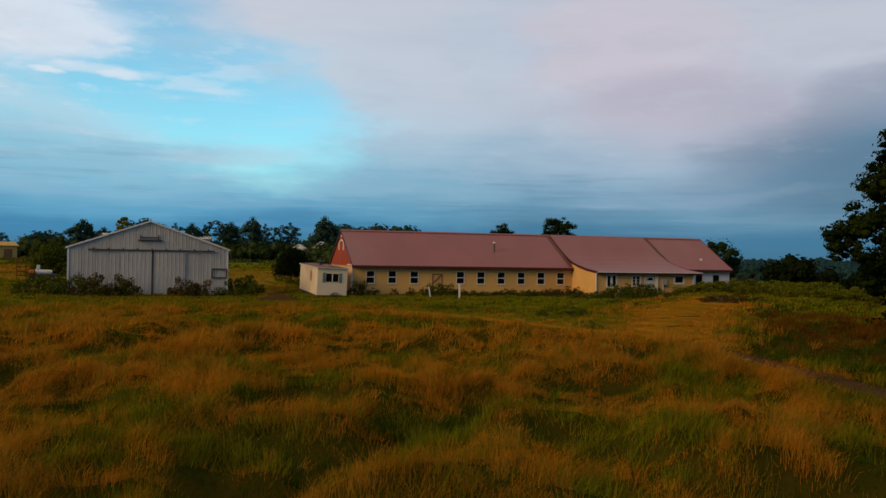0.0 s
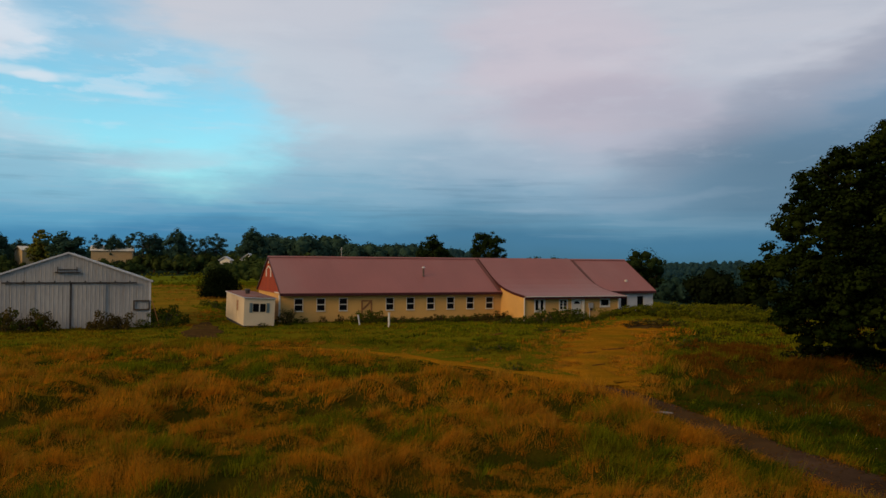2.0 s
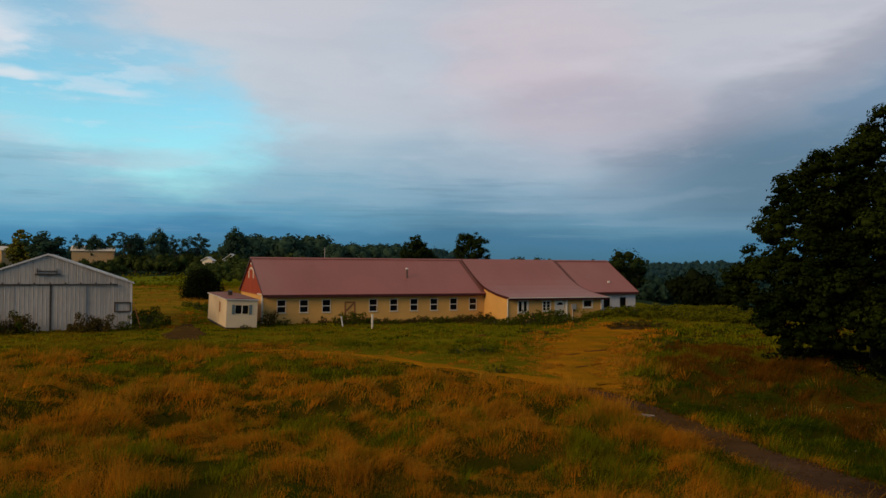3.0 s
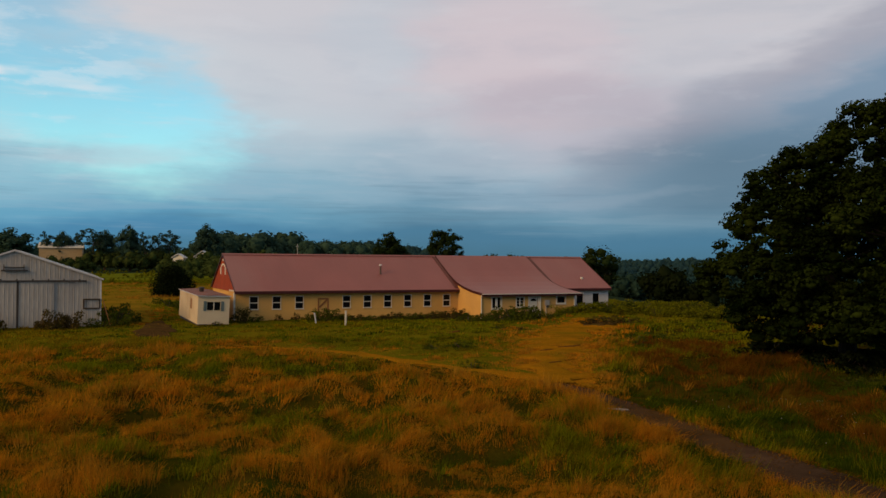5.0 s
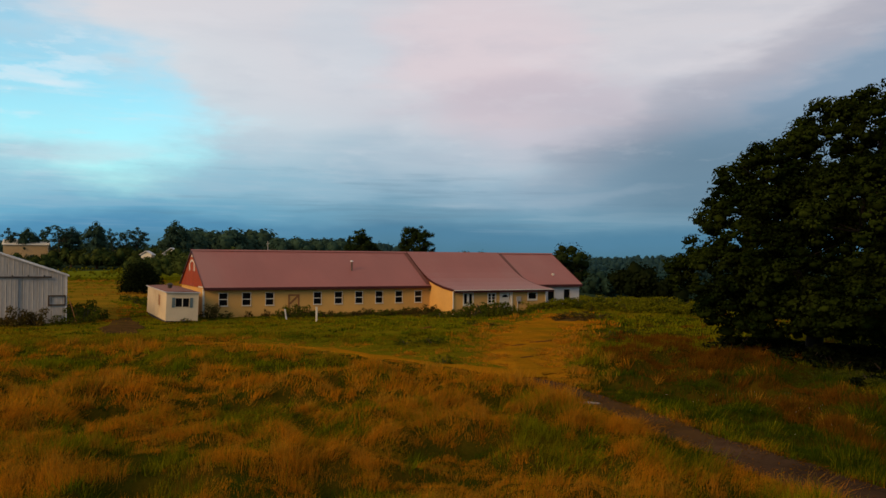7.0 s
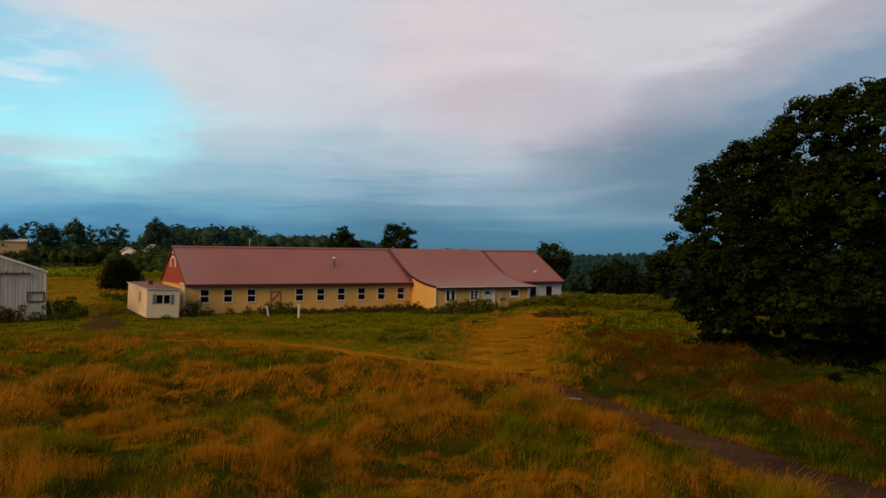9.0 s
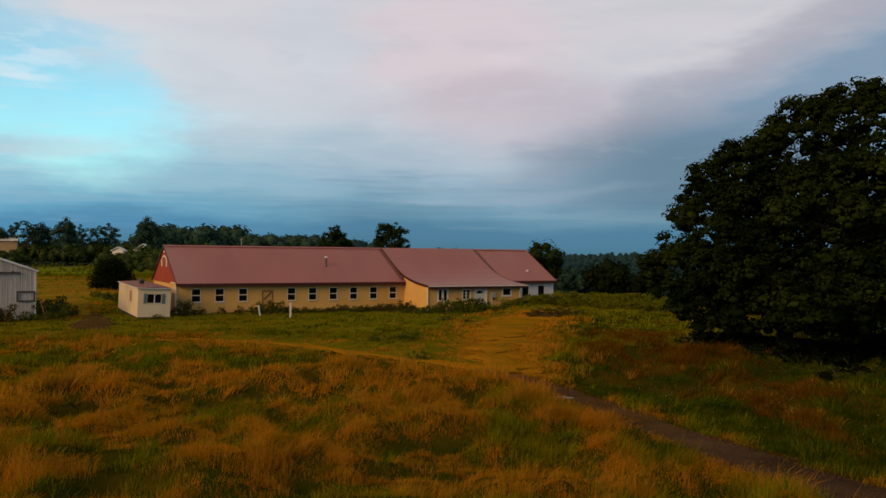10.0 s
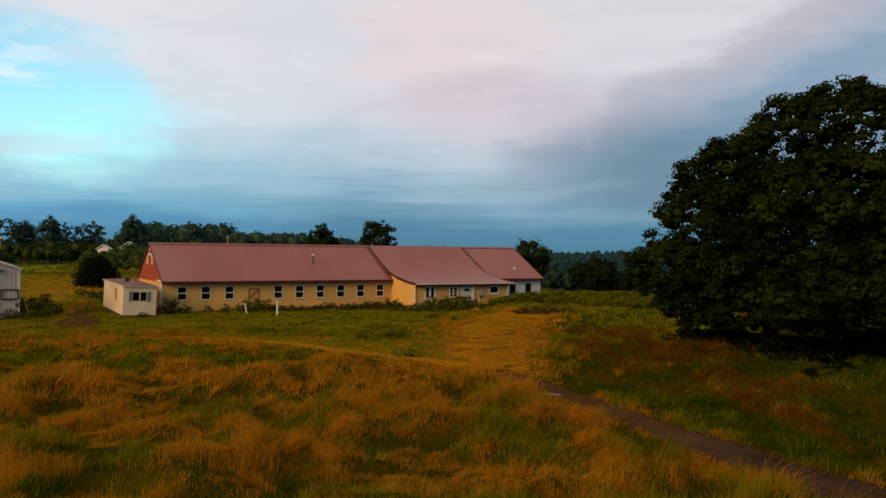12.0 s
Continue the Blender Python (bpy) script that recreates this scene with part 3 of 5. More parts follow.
def sheet_roof(x0, x1, profile, thick=0.07, rib=0.6):
    """A metal roof: an outline of (y, z) points swept along x, with raised ribs running down the slope."""
    bm = bmesh.new()
    xs = [x0]
    x = x0 + rib / 2
    while x < x1 - 0.1:
        xs += [x - 0.03, x - 0.015, x + 0.015, x + 0.03]
        x += rib
    xs.append(x1)
    lift = [0.0] + [0, 0.006, 0.006, 0] * ((len(xs) - 2) // 4) + [0.0]
    top = [[bm.verts.new((xx, y, z + l)) for y, z in profile] for xx, l in zip(xs, lift)]
    bot = [[bm.verts.new((xx, y, z - thick)) for y, z in profile] for xx in (x0, x1)]
    n = len(profile)
    for a, b in zip(top, top[1:]):
        for k in range(n - 1):
            bm.faces.new((a[k], b[k], b[k + 1], a[k + 1]))
    for k in range(n - 1):
        bm.faces.new((bot[0][k], bot[0][k + 1], bot[1][k + 1], bot[1][k]))
        bm.faces.new((top[0][k], top[0][k + 1], bot[0][k + 1], bot[0][k]))
        bm.faces.new((top[-1][k], bot[1][k], bot[1][k + 1], top[-1][k + 1]))
    for k in (0, n - 1):
        bm.faces.new([r[k] for r in top] + [bot[1][k], bot[0][k]])
    bmesh.ops.recalc_face_normals(bm, faces=bm.faces)
    return bm


WALL_Y, EAVE, RIDGE, DEPTH = 0.4, 2.5, 5.6, 11.2
WIN_X = [1.67, 3.6, 5.58, 9.83, 11.77, 13.71, 15.66, 17.62, 19.58]


def build_barn():
    barn = thing("barn", "long tan stucco barn with a red metal roof", "barn", at=(19, 5.6, 0))
    inv = barn.matrix_world.inverted()

    def P(name, bm, mat, parent=barn, label=""):
        if parent is barn:
            bm.transform(inv)
        return part(name, bm, mat, parent, label)

    def win(*a, **k):
        w = sash_window(None, *a, **k)
        for o in (w, *w.children):
            o.data.transform(inv)
        w.parent = barn
        return w

    # walls
    holes = [(x - 0.34, x + 0.34, 0.98, 2.0) for x in WIN_X] + [(7.2, 8.2, 0.15, 1.84)]
    P("wall", holed_wall(0.14, 20.75, -0.2, 2.56, WALL_Y, WALL_Y + 0.2, holes), STUCCO)
    holes2 = [(34.05, 34.85, 0.9, 1.98), (36.0, 36.78, 0.9, 1.96)]
    P("wall", holed_wall(31.2, 37.9, -0.2, 2.56, WALL_Y, WALL_Y + 0.2, holes2), WHITEWALL, label="whitewashed block wall")
    P("wall", box((0.14, DEPTH - 0.6, -0.2), (37.9, DEPTH - 0.4, 2.56)), STUCCO)
    P("wall", box((0.14, WALL_Y + 0.2, -0.2), (0.34, DEPTH - 0.6, 2.5)), STUCCO)
    P("wall", box((37.7, WALL_Y + 0.2, -0.2), (37.9, DEPTH - 0.6, 2.5)), WHITEWALL)
    P("floor_slab", box((0.34, 0.6, -0.2), (37.7, DEPTH - 0.6, 0.05)), RUBBLE)
    # gables: boards one by one on the painted end
    half = 5.6
    pitch = (RIDGE - EAVE) / half
    y = 0.5
    while y < DEPTH - 0.5:
        y2 = min(y + 0.3, DEPTH - 0.5)
        top = [RIDGE - 0.1 - pitch * abs(q - half) for q in (y, y2)]
        mid = [(half, RIDGE - 0.1)] if y < half < y2 else []
        pts = [(y + 0.006, 2.5), (y2 - 0.006, 2.5), (y2 - 0.006, top[1])] + mid + [(y + 0.006, top[0])]
        P("board", prism(pts, 0.1, 0.14, 0), REDWOOD)
        y = y2
    P("gable_backing", prism([(0.5, 2.5), (DEPTH - 0.5, 2.5), (half, RIDGE - 0.12)], 0.15, 0.3, 0), REDWOOD)
    P("gable_backing", prism([(0.5, 2.5), (DEPTH - 0.5, 2.5), (half, RIDGE - 0.12)], 37.6, 37.85, 0), WHITEWALL)
    # white framed loft door with a pointed head
    for s in (-1, 1):
        P("loft_trim", box((0.05, half + s * 1.06 - 0.15, 3.78), (0.1, half + s * 1.06 + 0.15, 4.36)), WHITE)
        P("loft_trim", prism([(half + s * 1.2, 4.36), (half + s * 0.6, 4.66), (half, 4.78), (half, 4.64), (half + s * 0.55, 4.54), (half + s * 1.02, 4.36)], 0.055, 0.097, 0), WHITE)
    P("gable_vent", box((0.04, half - 0.16, 4.98), (0.1, half + 0.16, 5.16)), WHITE)
    P("gable_sill", box((0.04, 2.6, 2.44), (0.13, DEPTH - 0.6, 2.56)), REDWOOD)
    P("gable_sill", box((0.035, 0.6, 2.45), (0.13, 2.6, 2.55)), WHITE, label="white painted end of the gable sill")
    P("corner_board", box((-0.0, WALL_Y - 0.03, 0.1), (0.13, WALL_Y + 0.25, 2.36), 0.01), WHITE)
    # roofs
    prof = [(0, EAVE), (half, RIDGE), (DEPTH, EAVE)]
    P("roof", sheet_roof(0.0, 38.0, prof), ROOF)
    P("ridge_cap", prism([(half - 0.22, RIDGE - 0.06), (half, RIDGE + 0.06), (half + 0.22, RIDGE - 0.06), (half, RIDGE + 0.01)], -0.03, 38.03, 0), ROOF)
    P("fascia", box((0.0, -0.03, EAVE - 0.24), (20.7, 0.02, EAVE - 0.02)), ROOFEDGE, label="dark red fascia board")
    P("fascia", box((31.15, -0.03, EAVE - 0.24), (38.0, 0.02, EAVE - 0.02)), ROOFEDGE, label="dark red fascia board")
    for x in (-0.025, 38.0):
        P("verge_trim", prism([(0, EAVE + 0.03), (half, RIDGE + 0.03), (DEPTH, EAVE + 0.03), (DEPTH, EAVE - 0.12), (half, RIDGE - 0.12), (0, EAVE - 0.12)], x, x + 0.025, 0), ROOFEDGE)
    P("soffit", box((0.14, 0.02, EAVE - 0.22), (20.7, WALL_Y, EAVE - 0.19)), ROOFEDGE)
    # the wing: its roof starts at the ridge and sags out over the front rooms
    wing = [(-4.75, 2.27), (-2.4, 2.52), (-0.7, 2.82), (0.6, 3.16), (1.8, 3.66), (2.8, 4.16), (5.5, RIDGE + 0.04)]
    P("wing_roof", sheet_roof(20.72, 31.15, wing, 0.06), ROOF, label="red metal roof sweeping down over the wing")
    for x in (20.69, 31.15):
        P("verge_trim", prism([(a, b + 0.02) for a, b in wing] + [(a, b - 0.2) for a, b in wing[::-1]], x, x + 0.03, 0), ROOFEDGE, label="dark red verge board")
    slope_line = [(a, EAVE + 0.012 + (RIDGE - EAVE) / half * a) for a in (0.15, 1.5, 3.0, 4.5, 5.45)]
    for x, w in ((20.34, 0.34), (31.19, 0.38)):
        P("flashing", prism(slope_line + [(a, b + 0.03) for a, b in slope_line[::-1]], x, x + w, 0), FLASHING, label="darker flashing strip down the roof")
    wy = -4.4
    # leaf of openings: casement, small window, door, high window
    hw = [(21.78, 22.7, 0.95, 1.96), (24.3, 25.02, 1.08, 1.88), (25.62, 26.55, 0.0, 2.0), (28.6, 29.46, 1.36, 1.9)]
    P("wing_wall", holed_wall(20.75, 30.45, -0.2, 2.2, wy, wy + 0.2, hw), STUCCO)
    side = [(wy + 0.2, -0.2)] + [(0.39, -0.2), (0.39, 3.1)] + [(a, b - 0.14) for a, b in wing[::-1] if wy + 0.2 < a < 0.3] + [(wy + 0.2, 2.2)]
    P("wing_wall", prism(side, 20.75, 20.95, 0), STUCCO)
    P("wing_wall", prism(side, 30.25, 30.45, 0), STUCCO)
    P("gutter", box((20.6, -4.87, 2.20), (31.2, -4.76, 2.265), 0.015), WHITE, label="pale metal eaves gutter")
    P("fascia", box((20.72, -4.80, 2.03), (31.15, -4.72, 2.195)), ROOFEDGE)
    P("soffit", box((20.75, -4.72, 2.19), (31.1, wy, 2.215)), ROOFEDGE)
    for x in (20.68, 30.47):
        P("downspout", tube((x, wy - 0.06, -0.05), (x, wy - 0.06, 2.16), 0.05), WHITE, label="white downspout")
    win(22.24, 0.95, 1.96, 0.92, wy, rail=False, mullion=True, sash=True)
    win(24.66, 1.08, 1.88, 0.72, wy, rail=False, mullion=True, bars=2)
    win(29.03, 1.36, 1.9, 0.86, wy, rail=False, trim=0.12)
    for x in WIN_X:
        win(x, 0.98, 2.0, 0.68, WALL_Y, trim=0.042)
    for x, w in ((34.45, 0.8), (36.39, 0.78)):
        wn = P("window", box((x - w / 2, WALL_Y + 0.1, 0.9), (x + w / 2, WALL_Y + 0.12, 1.97)), GLASS, label="dark glass sheet filling the window opening")
    # front door with a fanlight
    door = P("door", box((25.64, wy + 0.04, 0.02), (26.53, wy + 0.09, 1.98), 0.006), WHITE, label="white panelled front door")
    for a, b, c, d in ((25.72, 26.04, 0.15, 0.75), (26.13, 26.45, 0.15, 0.75), (25.72, 26.04, 0.85, 1.45), (26.13, 26.45, 0.85, 1.45)):
        bm = box((a, wy + 0.025, c), (b, wy + 0.04, d), 0.01)
        bm.transform(inv)
        part("panel", bm, WHITE, door)
    fan = [(26.085 + 0.3 * math.cos(k / 10 * math.pi), 1.55 + 0.24 * math.sin(k / 10 * math.pi)) for k in range(11)]
    bm = prism(fan, wy + 0.02, wy + 0.045)
    bm.transform(inv)
    part("fanlight", bm, GLASS, door, "half-round dark glass fanlight")
    bm = tube((26.46, wy - 0.03, 1.0), (26.46, wy + 0.04, 1.0), 0.03)
    bm.transform(inv)
    part("doorknob", bm, DARKMETAL, door)
    P("door_frame", bmesh_frame(25.5, 26.67, -0.1, 2.1, 0.12, wy - 0.03, wy + 0.02), WHITE)
    P("porch_post", box((26.7, wy - 0.1, 0.0), (26.82, wy - 0.005, 2.17), 0.01), WHITE, label="white post beside the door")
    # brown plank door with a diagonal brace
    bd = P("barn_door", bmesh_frame(7.2, 8.2, 0.15, 1.84, 0.13, WALL_Y - 0.02, WALL_Y + 0.05), BROWNWOOD, label="brown framed stable door with diagonal brace")
    for k in range(5):
        bm = box((7.33 + k * 0.148, WALL_Y + 0.02, 0.28), (7.33 + k * 0.148 + 0.14, WALL_Y + 0.045, 1.71))
        bm.transform(inv)
        part("plank", bm, STUCCO, bd)
    bm = prism([(7.33, 1.0), (7.45, 1.0), (8.07, 1.6), (8.07, 1.71), (7.96, 1.71), (7.33, 1.12)], WALL_Y - 0.015, WALL_Y + 0.018)
    bm.transform(inv)
    part("brace", bm, BROWNWOOD, bd)
    # roof vents
    fl = P("flue", tube((13.8, 2.5, 3.7), (13.8, 2.5, 4.62), 0.085, seg=12), DARKFLUE, label="galvanised flue pipe with a cap")
    bm = tube((13.8, 2.5, 4.66), (13.8, 2.5, 4.78), 0.17, 0.1, 12)
    bm.transform(inv)
    part("cap", bm, GREYEDGE, fl)
    P("roof_vent", box((35.35, 1.5, 3.33), (35.6, 1.7, 3.56), 0.03), WHITE, label="small white roof vent")


build_barn()


def build_service_box():
    t = thing("meter_cabinet", "grey electric meter cabinet on the wall", "meter box", at=(27.5, -4.5, 1.25))
    part("cabinet", box((-0.25, 0, -0.1), (0.25, 0.1, 0.38), 0.015), GREYMETAL, t)
    part("door", box((-0.21, -0.018, -0.06), (0.21, 0.0, 0.34), 0.006), GREYMETAL, t)
    part("dial", tube((0.05, -0.05, -0.22), (0.05, 0.1, -0.22), 0.1, seg=12), DARKMETAL, t)
    part("conduit", tube((-0.12, 0.05, -1.2), (-0.12, 0.05, -0.1), 0.03), GREYEDGE, t)


build_service_box()


def ribbed_panel(x0, x1, z0f, z1f, y, rib=0.3, depth=0.014):
    """Corrugated sheet facing -y; top and bottom given as functions of x."""
    bm = bmesh.new()
    xs = []
    x = x0
    while x < x1 - 0.02:
        for o, d in ((0, 0), (0.055, 0), (0.075, depth), (0.11, depth), (0.13, 0)):
            if x + o < x1:
                xs.append((x + o, d))
        x += rib
    xs.append((x1, 0))
    lo = [bm.verts.new((a, y - d, z0f(a))) for a, d in xs]
    hi = [bm.verts.new((a, y - d, z1f(a))) for a, d in xs]
    lob = [bm.verts.new((a, y + 0.04, z0f(a))) for a in (x0, x1)]
    hib = [bm.verts.new((a, y + 0.04, z1f(a))) for a in (x0, x1)]
    for k in range(len(xs) - 1):
        bm.faces.new((lo[k], lo[k + 1], hi[k + 1], hi[k]))
    bm.faces.new((lob[0], hib[0], hib[1], lob[1]))
    bm.faces.new((lo[0], hi[0], hib[0], lob[0]))
    bm.faces.new((lo[-1], lob[1], hib[1], hi[-1]))
    bmesh.ops.recalc_face_normals(bm, faces=bm.faces)
    return bm


def build_garage():
    gx, gy = -16.18, -1.2
    W, E, R, D = 5.84, 3.66, 5.74, 15.0
    g = thing("metal_shed", "large weathered grey corrugated metal machine shed", "shed", at=(gx, gy, 0))

    def rake(x):
        return R - (R - E) * abs(x) / W - 0.06
    # front sheets either side of ridge, one sheet at a time
    n = 12
    for k in range(n):
        a, b = -W + 2 * W * k / n, -W + 2 * W * (k + 1) / n
        part("wall_sheet", ribbed_panel(a, b - 0.025, lambda x: -0.15, rake, 0.004 * (k % 2)), GREYMETAL, g)
    part("side_wall", box((-W, 0.06, -0.15), (-W + 0.08, D, E - 0.08)), GREYMETAL, g)
    part("side_wall", box((W - 0.08, 0.06, -0.15), (W, D, E - 0.08)), GREYMETAL, g)
    part("back_wall", prism([(-W, -0.15), (W, -0.15), (W, E - 0.08), (0, R - 0.08), (-W, E - 0.08)], D, D + 0.08), GREYMETAL, g)
    for s in (-1, 1):
        bm = bmesh.new()
        add_prism(bm, [(0, R), (s * (W + 0.18), E - 0.06), (s * (W + 0.18), E - 0.14), (0, R - 0.08)], -0.12, D + 0.2)
        part("roof_slope", bm, GREYMETAL, g)
        part("rake_trim", prism([(0, R + 0.03), (s * (W + 0.2), E - 0.04), (s * (W + 0.2), E - 0.17), (0, R - 0.1)], -0.15, -0.122), GREYEDGE, g, "pale metal rake trim")
        part("corner_trim", box((s * W - 0.06, -0.05, -0.1), (s * W + 0.06, 0.03, E - 0.1)), GREYEDGE, g)
    # sliding doors hung from a long track
    part("door_track", box((-4.45, -0.17, 3.40), (4.85, -0.07, 3.50), 0.01), DARKMETAL, g, "long dark steel sliding-door track")
    for k in range(9):
        x = -4.1 + k * 1.05
        part("hanger", box((x, -0.16, 3.5), (x + 0.1, -0.05, 3.6), 0.01), DARKMETAL, g)
    for a, b in ((-2.28, 0.16), (0.26, 2.62)):
        d = part("sliding_door", ribbed_panel(a, b, lambda x: 0.02, lambda x: 3.38, -0.055), GREYMETAL, g, "tall corrugated sliding door leaf")
        part("edge_strip", box((a - 0.01, -0.085, 0.02), (a + 0.04, -0.072, 3.38)), GREYMETAL, d)
        part("edge_strip", box((b - 0.04, -0.085, 0.02), (b + 0.01, -0.072, 3.38)), GREYMETAL, d)
    # dark strip added over the gap between the leaves in place of its shade
    part("door_gap", box((0.13, -0.09, 0.0), (0.28, -0.05, 3.40)), DARKMETAL, g)
    # hay-door ledge over the track
    part("ledge", box((-0.9, -0.2, 4.19), (0.87, -0.03, 4.27), 0.01), DARKMETAL, g)
    part("ledge", box((-0.75, -0.12, 4.42), (0.65, -0.03, 4.48), 0.01), DARKMETAL, g)
    for x in (-0.74, 0.58):
        part("ledge_bracket", box((x, -0.1, 4.27), (x + 0.05, -0.03, 4.66)), DARKMETAL, g)
    # framed hatch near the corner
    part("hatch_frame", bmesh_frame(4.62, 5.82, 1.33, 2.1, 0.09, -0.1, -0.03), BARK, g, "weathered brown frame of a side hatch")
    part("prop", tube((5.98, -0.15, 2.05), (6.55, -0.5, 0.0), 0.03), BROWNWOOD, g, "leaning weathered pole")


build_garage()


def build_trailer():
    t = thing("office_trailer", "cream metal site trailer with a rusty flat roof", "trailer", at=(-3.52, -3.3, 0))
    t.matrix_world = pose(-3.52, -3.3, 0.0, 1.2, 1.8, 1.2)
    W, Ln, H = 2.42, 8.6, 2.30
    part("skirt", box((0.1, 0.1, -0.1), (W - 0.1, Ln - 0.1, 0.2)), DARKMETAL, t)
    # front with its window opening, long sides of vertical sheets
    part("front_wall", holed_wall(0, W, 0.12, H, 0, 0.08, [(0.68, 1.72, 1.2, 1.88)]), CREAM, t)
    part("back_wall", box((0, Ln - 0.08, 0.12), (W, Ln, H)), CREAM, t)
    part("side_wall", box((W - 0.08, 0.08, 0.12), (W, Ln - 0.08, H)), CREAM, t)
    part("side_wall", holed_wall(0.08, Ln - 0.08, 0.12, H, 0, 0.08, [(2.6, 3.5, 0.25, 2.02)], 1), CREAM, t)
    for k in range(10):
        y = 0.5 + k * 0.8
        part("seam", box((-0.012, y, 0.14), (0.0, y + 0.03, H - 0.02)), CREAM, t)
    part("roof", prism([(-0.08, H), (W + 0.08, H), (W + 0.08, H + 0.06), (W / 2, H + 0.14), (-0.08, H + 0.06)], -0.1, Ln + 0.1), TRAILROOF, t, "low rusty brown roof sheet")
    part("roof_edge", box((-0.1, -0.13, H - 0.01), (W + 0.1, -0.102, H + 0.06)), GREYEDGE, t)
    part("roof_edge", box((-0.115, -0.1, H - 0.01), (-0.082, Ln + 0.1, H + 0.05)), GREYEDGE, t)
    w = part("window", bmesh_frame(0.66, 1.74, 1.18, 1.9, 0.03, -0.02, 0.03), CREAM, t)
    part("pane", box((0.7, 0.05, 1.2), (1.7, 0.06, 1.88)), GLASS, w)
    part("mullion", box((1.18, 0.0, 1.22), (1.24, 0.045, 1.87)), WHITE, w)
    for x in (0.415, 1.745):
        s = part("shutter", box((x, -0.03, 1.16), (x + 0.24, -0.002, 1.92)), SHUTTER, t, "blue-grey louvred shutter")
        for k in range(9):
            part("louvre", box((x + 0.03, -0.045, 1.2 + k * 0.076), (x + 0.21, -0.03, 1.25 + k * 0.076)), SHUTTER, s)
    d = part("door", box((0.03, 2.63, 0.27), (0.05, 3.47, 2.0)), CREAM, t, "cream trailer door")
    part("door_pane", box((0.02, 2.72, 1.1), (0.03, 3.38, 1.92)), BROWNWOOD, d)
    v = part("roof_vent", tube((0.95, 4.0, H + 0.1), (0.95, 4.0, H + 0.4), 0.16, 0.2, 10), DARKMETAL, t, "dark mushroom roof vent")
    part("cowl", tube((0.95, 4.0, H + 0.4), (0.95, 4.0, H + 0.52), 0.3, 0.14, 10), DARKMETAL, v)
    part("hitch", box((1.1, -0.9, 0.15), (1.3, 0.0, 0.25), 0.02), DARKMETAL, t)


build_trailer()


def build_posts():
    a = thing("marker_post", "white painted post standing in the weeds", "post", "yard posts", at=(7.4, -6.6, 0))
    part("shaft", box((-0.065, -0.065, -0.1), (0.065, 0.065, 1.12), 0.015), WHITE, a)
    part("cap", box((-0.09, -0.09, 1.12), (0.09, 0.09, 1.17), 0.012), WHITE, a)
    b = thing("leaning_post", "short pale post leaning in the weeds", "post", "yard posts", at=(5.9, -3.5, 0))
    part("shaft", box((-0.05, -0.05, -0.1), (0.05, 0.05, 0.85), 0.015), WHITEWALL, b)
    b.matrix_world = pose(5.9, -3.5, 0, 0, -10, 0)


build_posts()


# ---- plants ----
def blob_leaves(rs, centres, radii, per, size, flat=0.66, droop=0.3, shell=0.6, ruffle=0.34, cap=False):
    """Leaf quads scattered through clumps; returns verts, faces."""
    n = len(centres) * per
    c = np.repeat(centres, per, 0)
    r = np.repeat(radii, per)
    d = rs.normal(size=(n, 3))
    d /= np.linalg.norm(d, axis=1, keepdims=True)
    if cap:
        d[:, 2] = np.where(d[:, 2] < -0.45, -d[:, 2], d[:, 2])
    rad = rs.uniform(shell, 1.05, n) ** 0.6
    p = c + d * (r * rad)[:, None] * np.array([1, 1, flat])
    nrm = d * 0.9 + rs.normal(size=(n, 3)) * ruffle + np.array([0, 0, 0.3])
    nrm /= np.linalg.norm(nrm, axis=1, keepdims=True)
    up = rs.normal(size=(n, 3)) + np.array([0, 0, -droop])
    u = np.cross(nrm, up)
    u /= np.linalg.norm(u, axis=1, keepdims=True) + 1e-9
    w = np.cross(nrm, u)
    s = size * rs.uniform(0.6, 1.25, n)[:, None]
    v = np.stack([p - w * s * 0.6, p + u * s * 0.42 + nrm * s * 0.1, p + w * s * 0.6, p - u * s * 0.42 + nrm * s * 0.1], 1).reshape(-1, 3)
    f = np.arange(n * 4).reshape(-1, 4)
    return v, f


def lumps(rs, centres, radii, flat=1.0):
    """Uneven low balls, one at each centre; returns verts, faces."""
    th, ph = np.meshgrid(np.arange(6) / 6 * math.tau, np.array([-1.2, -0.45, 0.45, 1.2]))
    ball = np.stack([np.cos(th) * np.cos(ph), np.sin(th) * np.cos(ph), np.sin(ph) * flat], -1).reshape(-1, 3)
    quads = np.array([(j * 6 + i, j * 6 + (i + 1) % 6, j * 6 + 6 + (i + 1) % 6, j * 6 + 6 + i) for j in range(3) for i in range(6)])
    n = len(centres)
    v = (centres[:, None] + ball[None] * radii[:, None, None] * rs.uniform(0.8, 1.1, (n, 24, 1))).reshape(-1, 3)
    return v, (quads[None] + np.arange(n)[:, None, None] * 24).reshape(-1, 4)


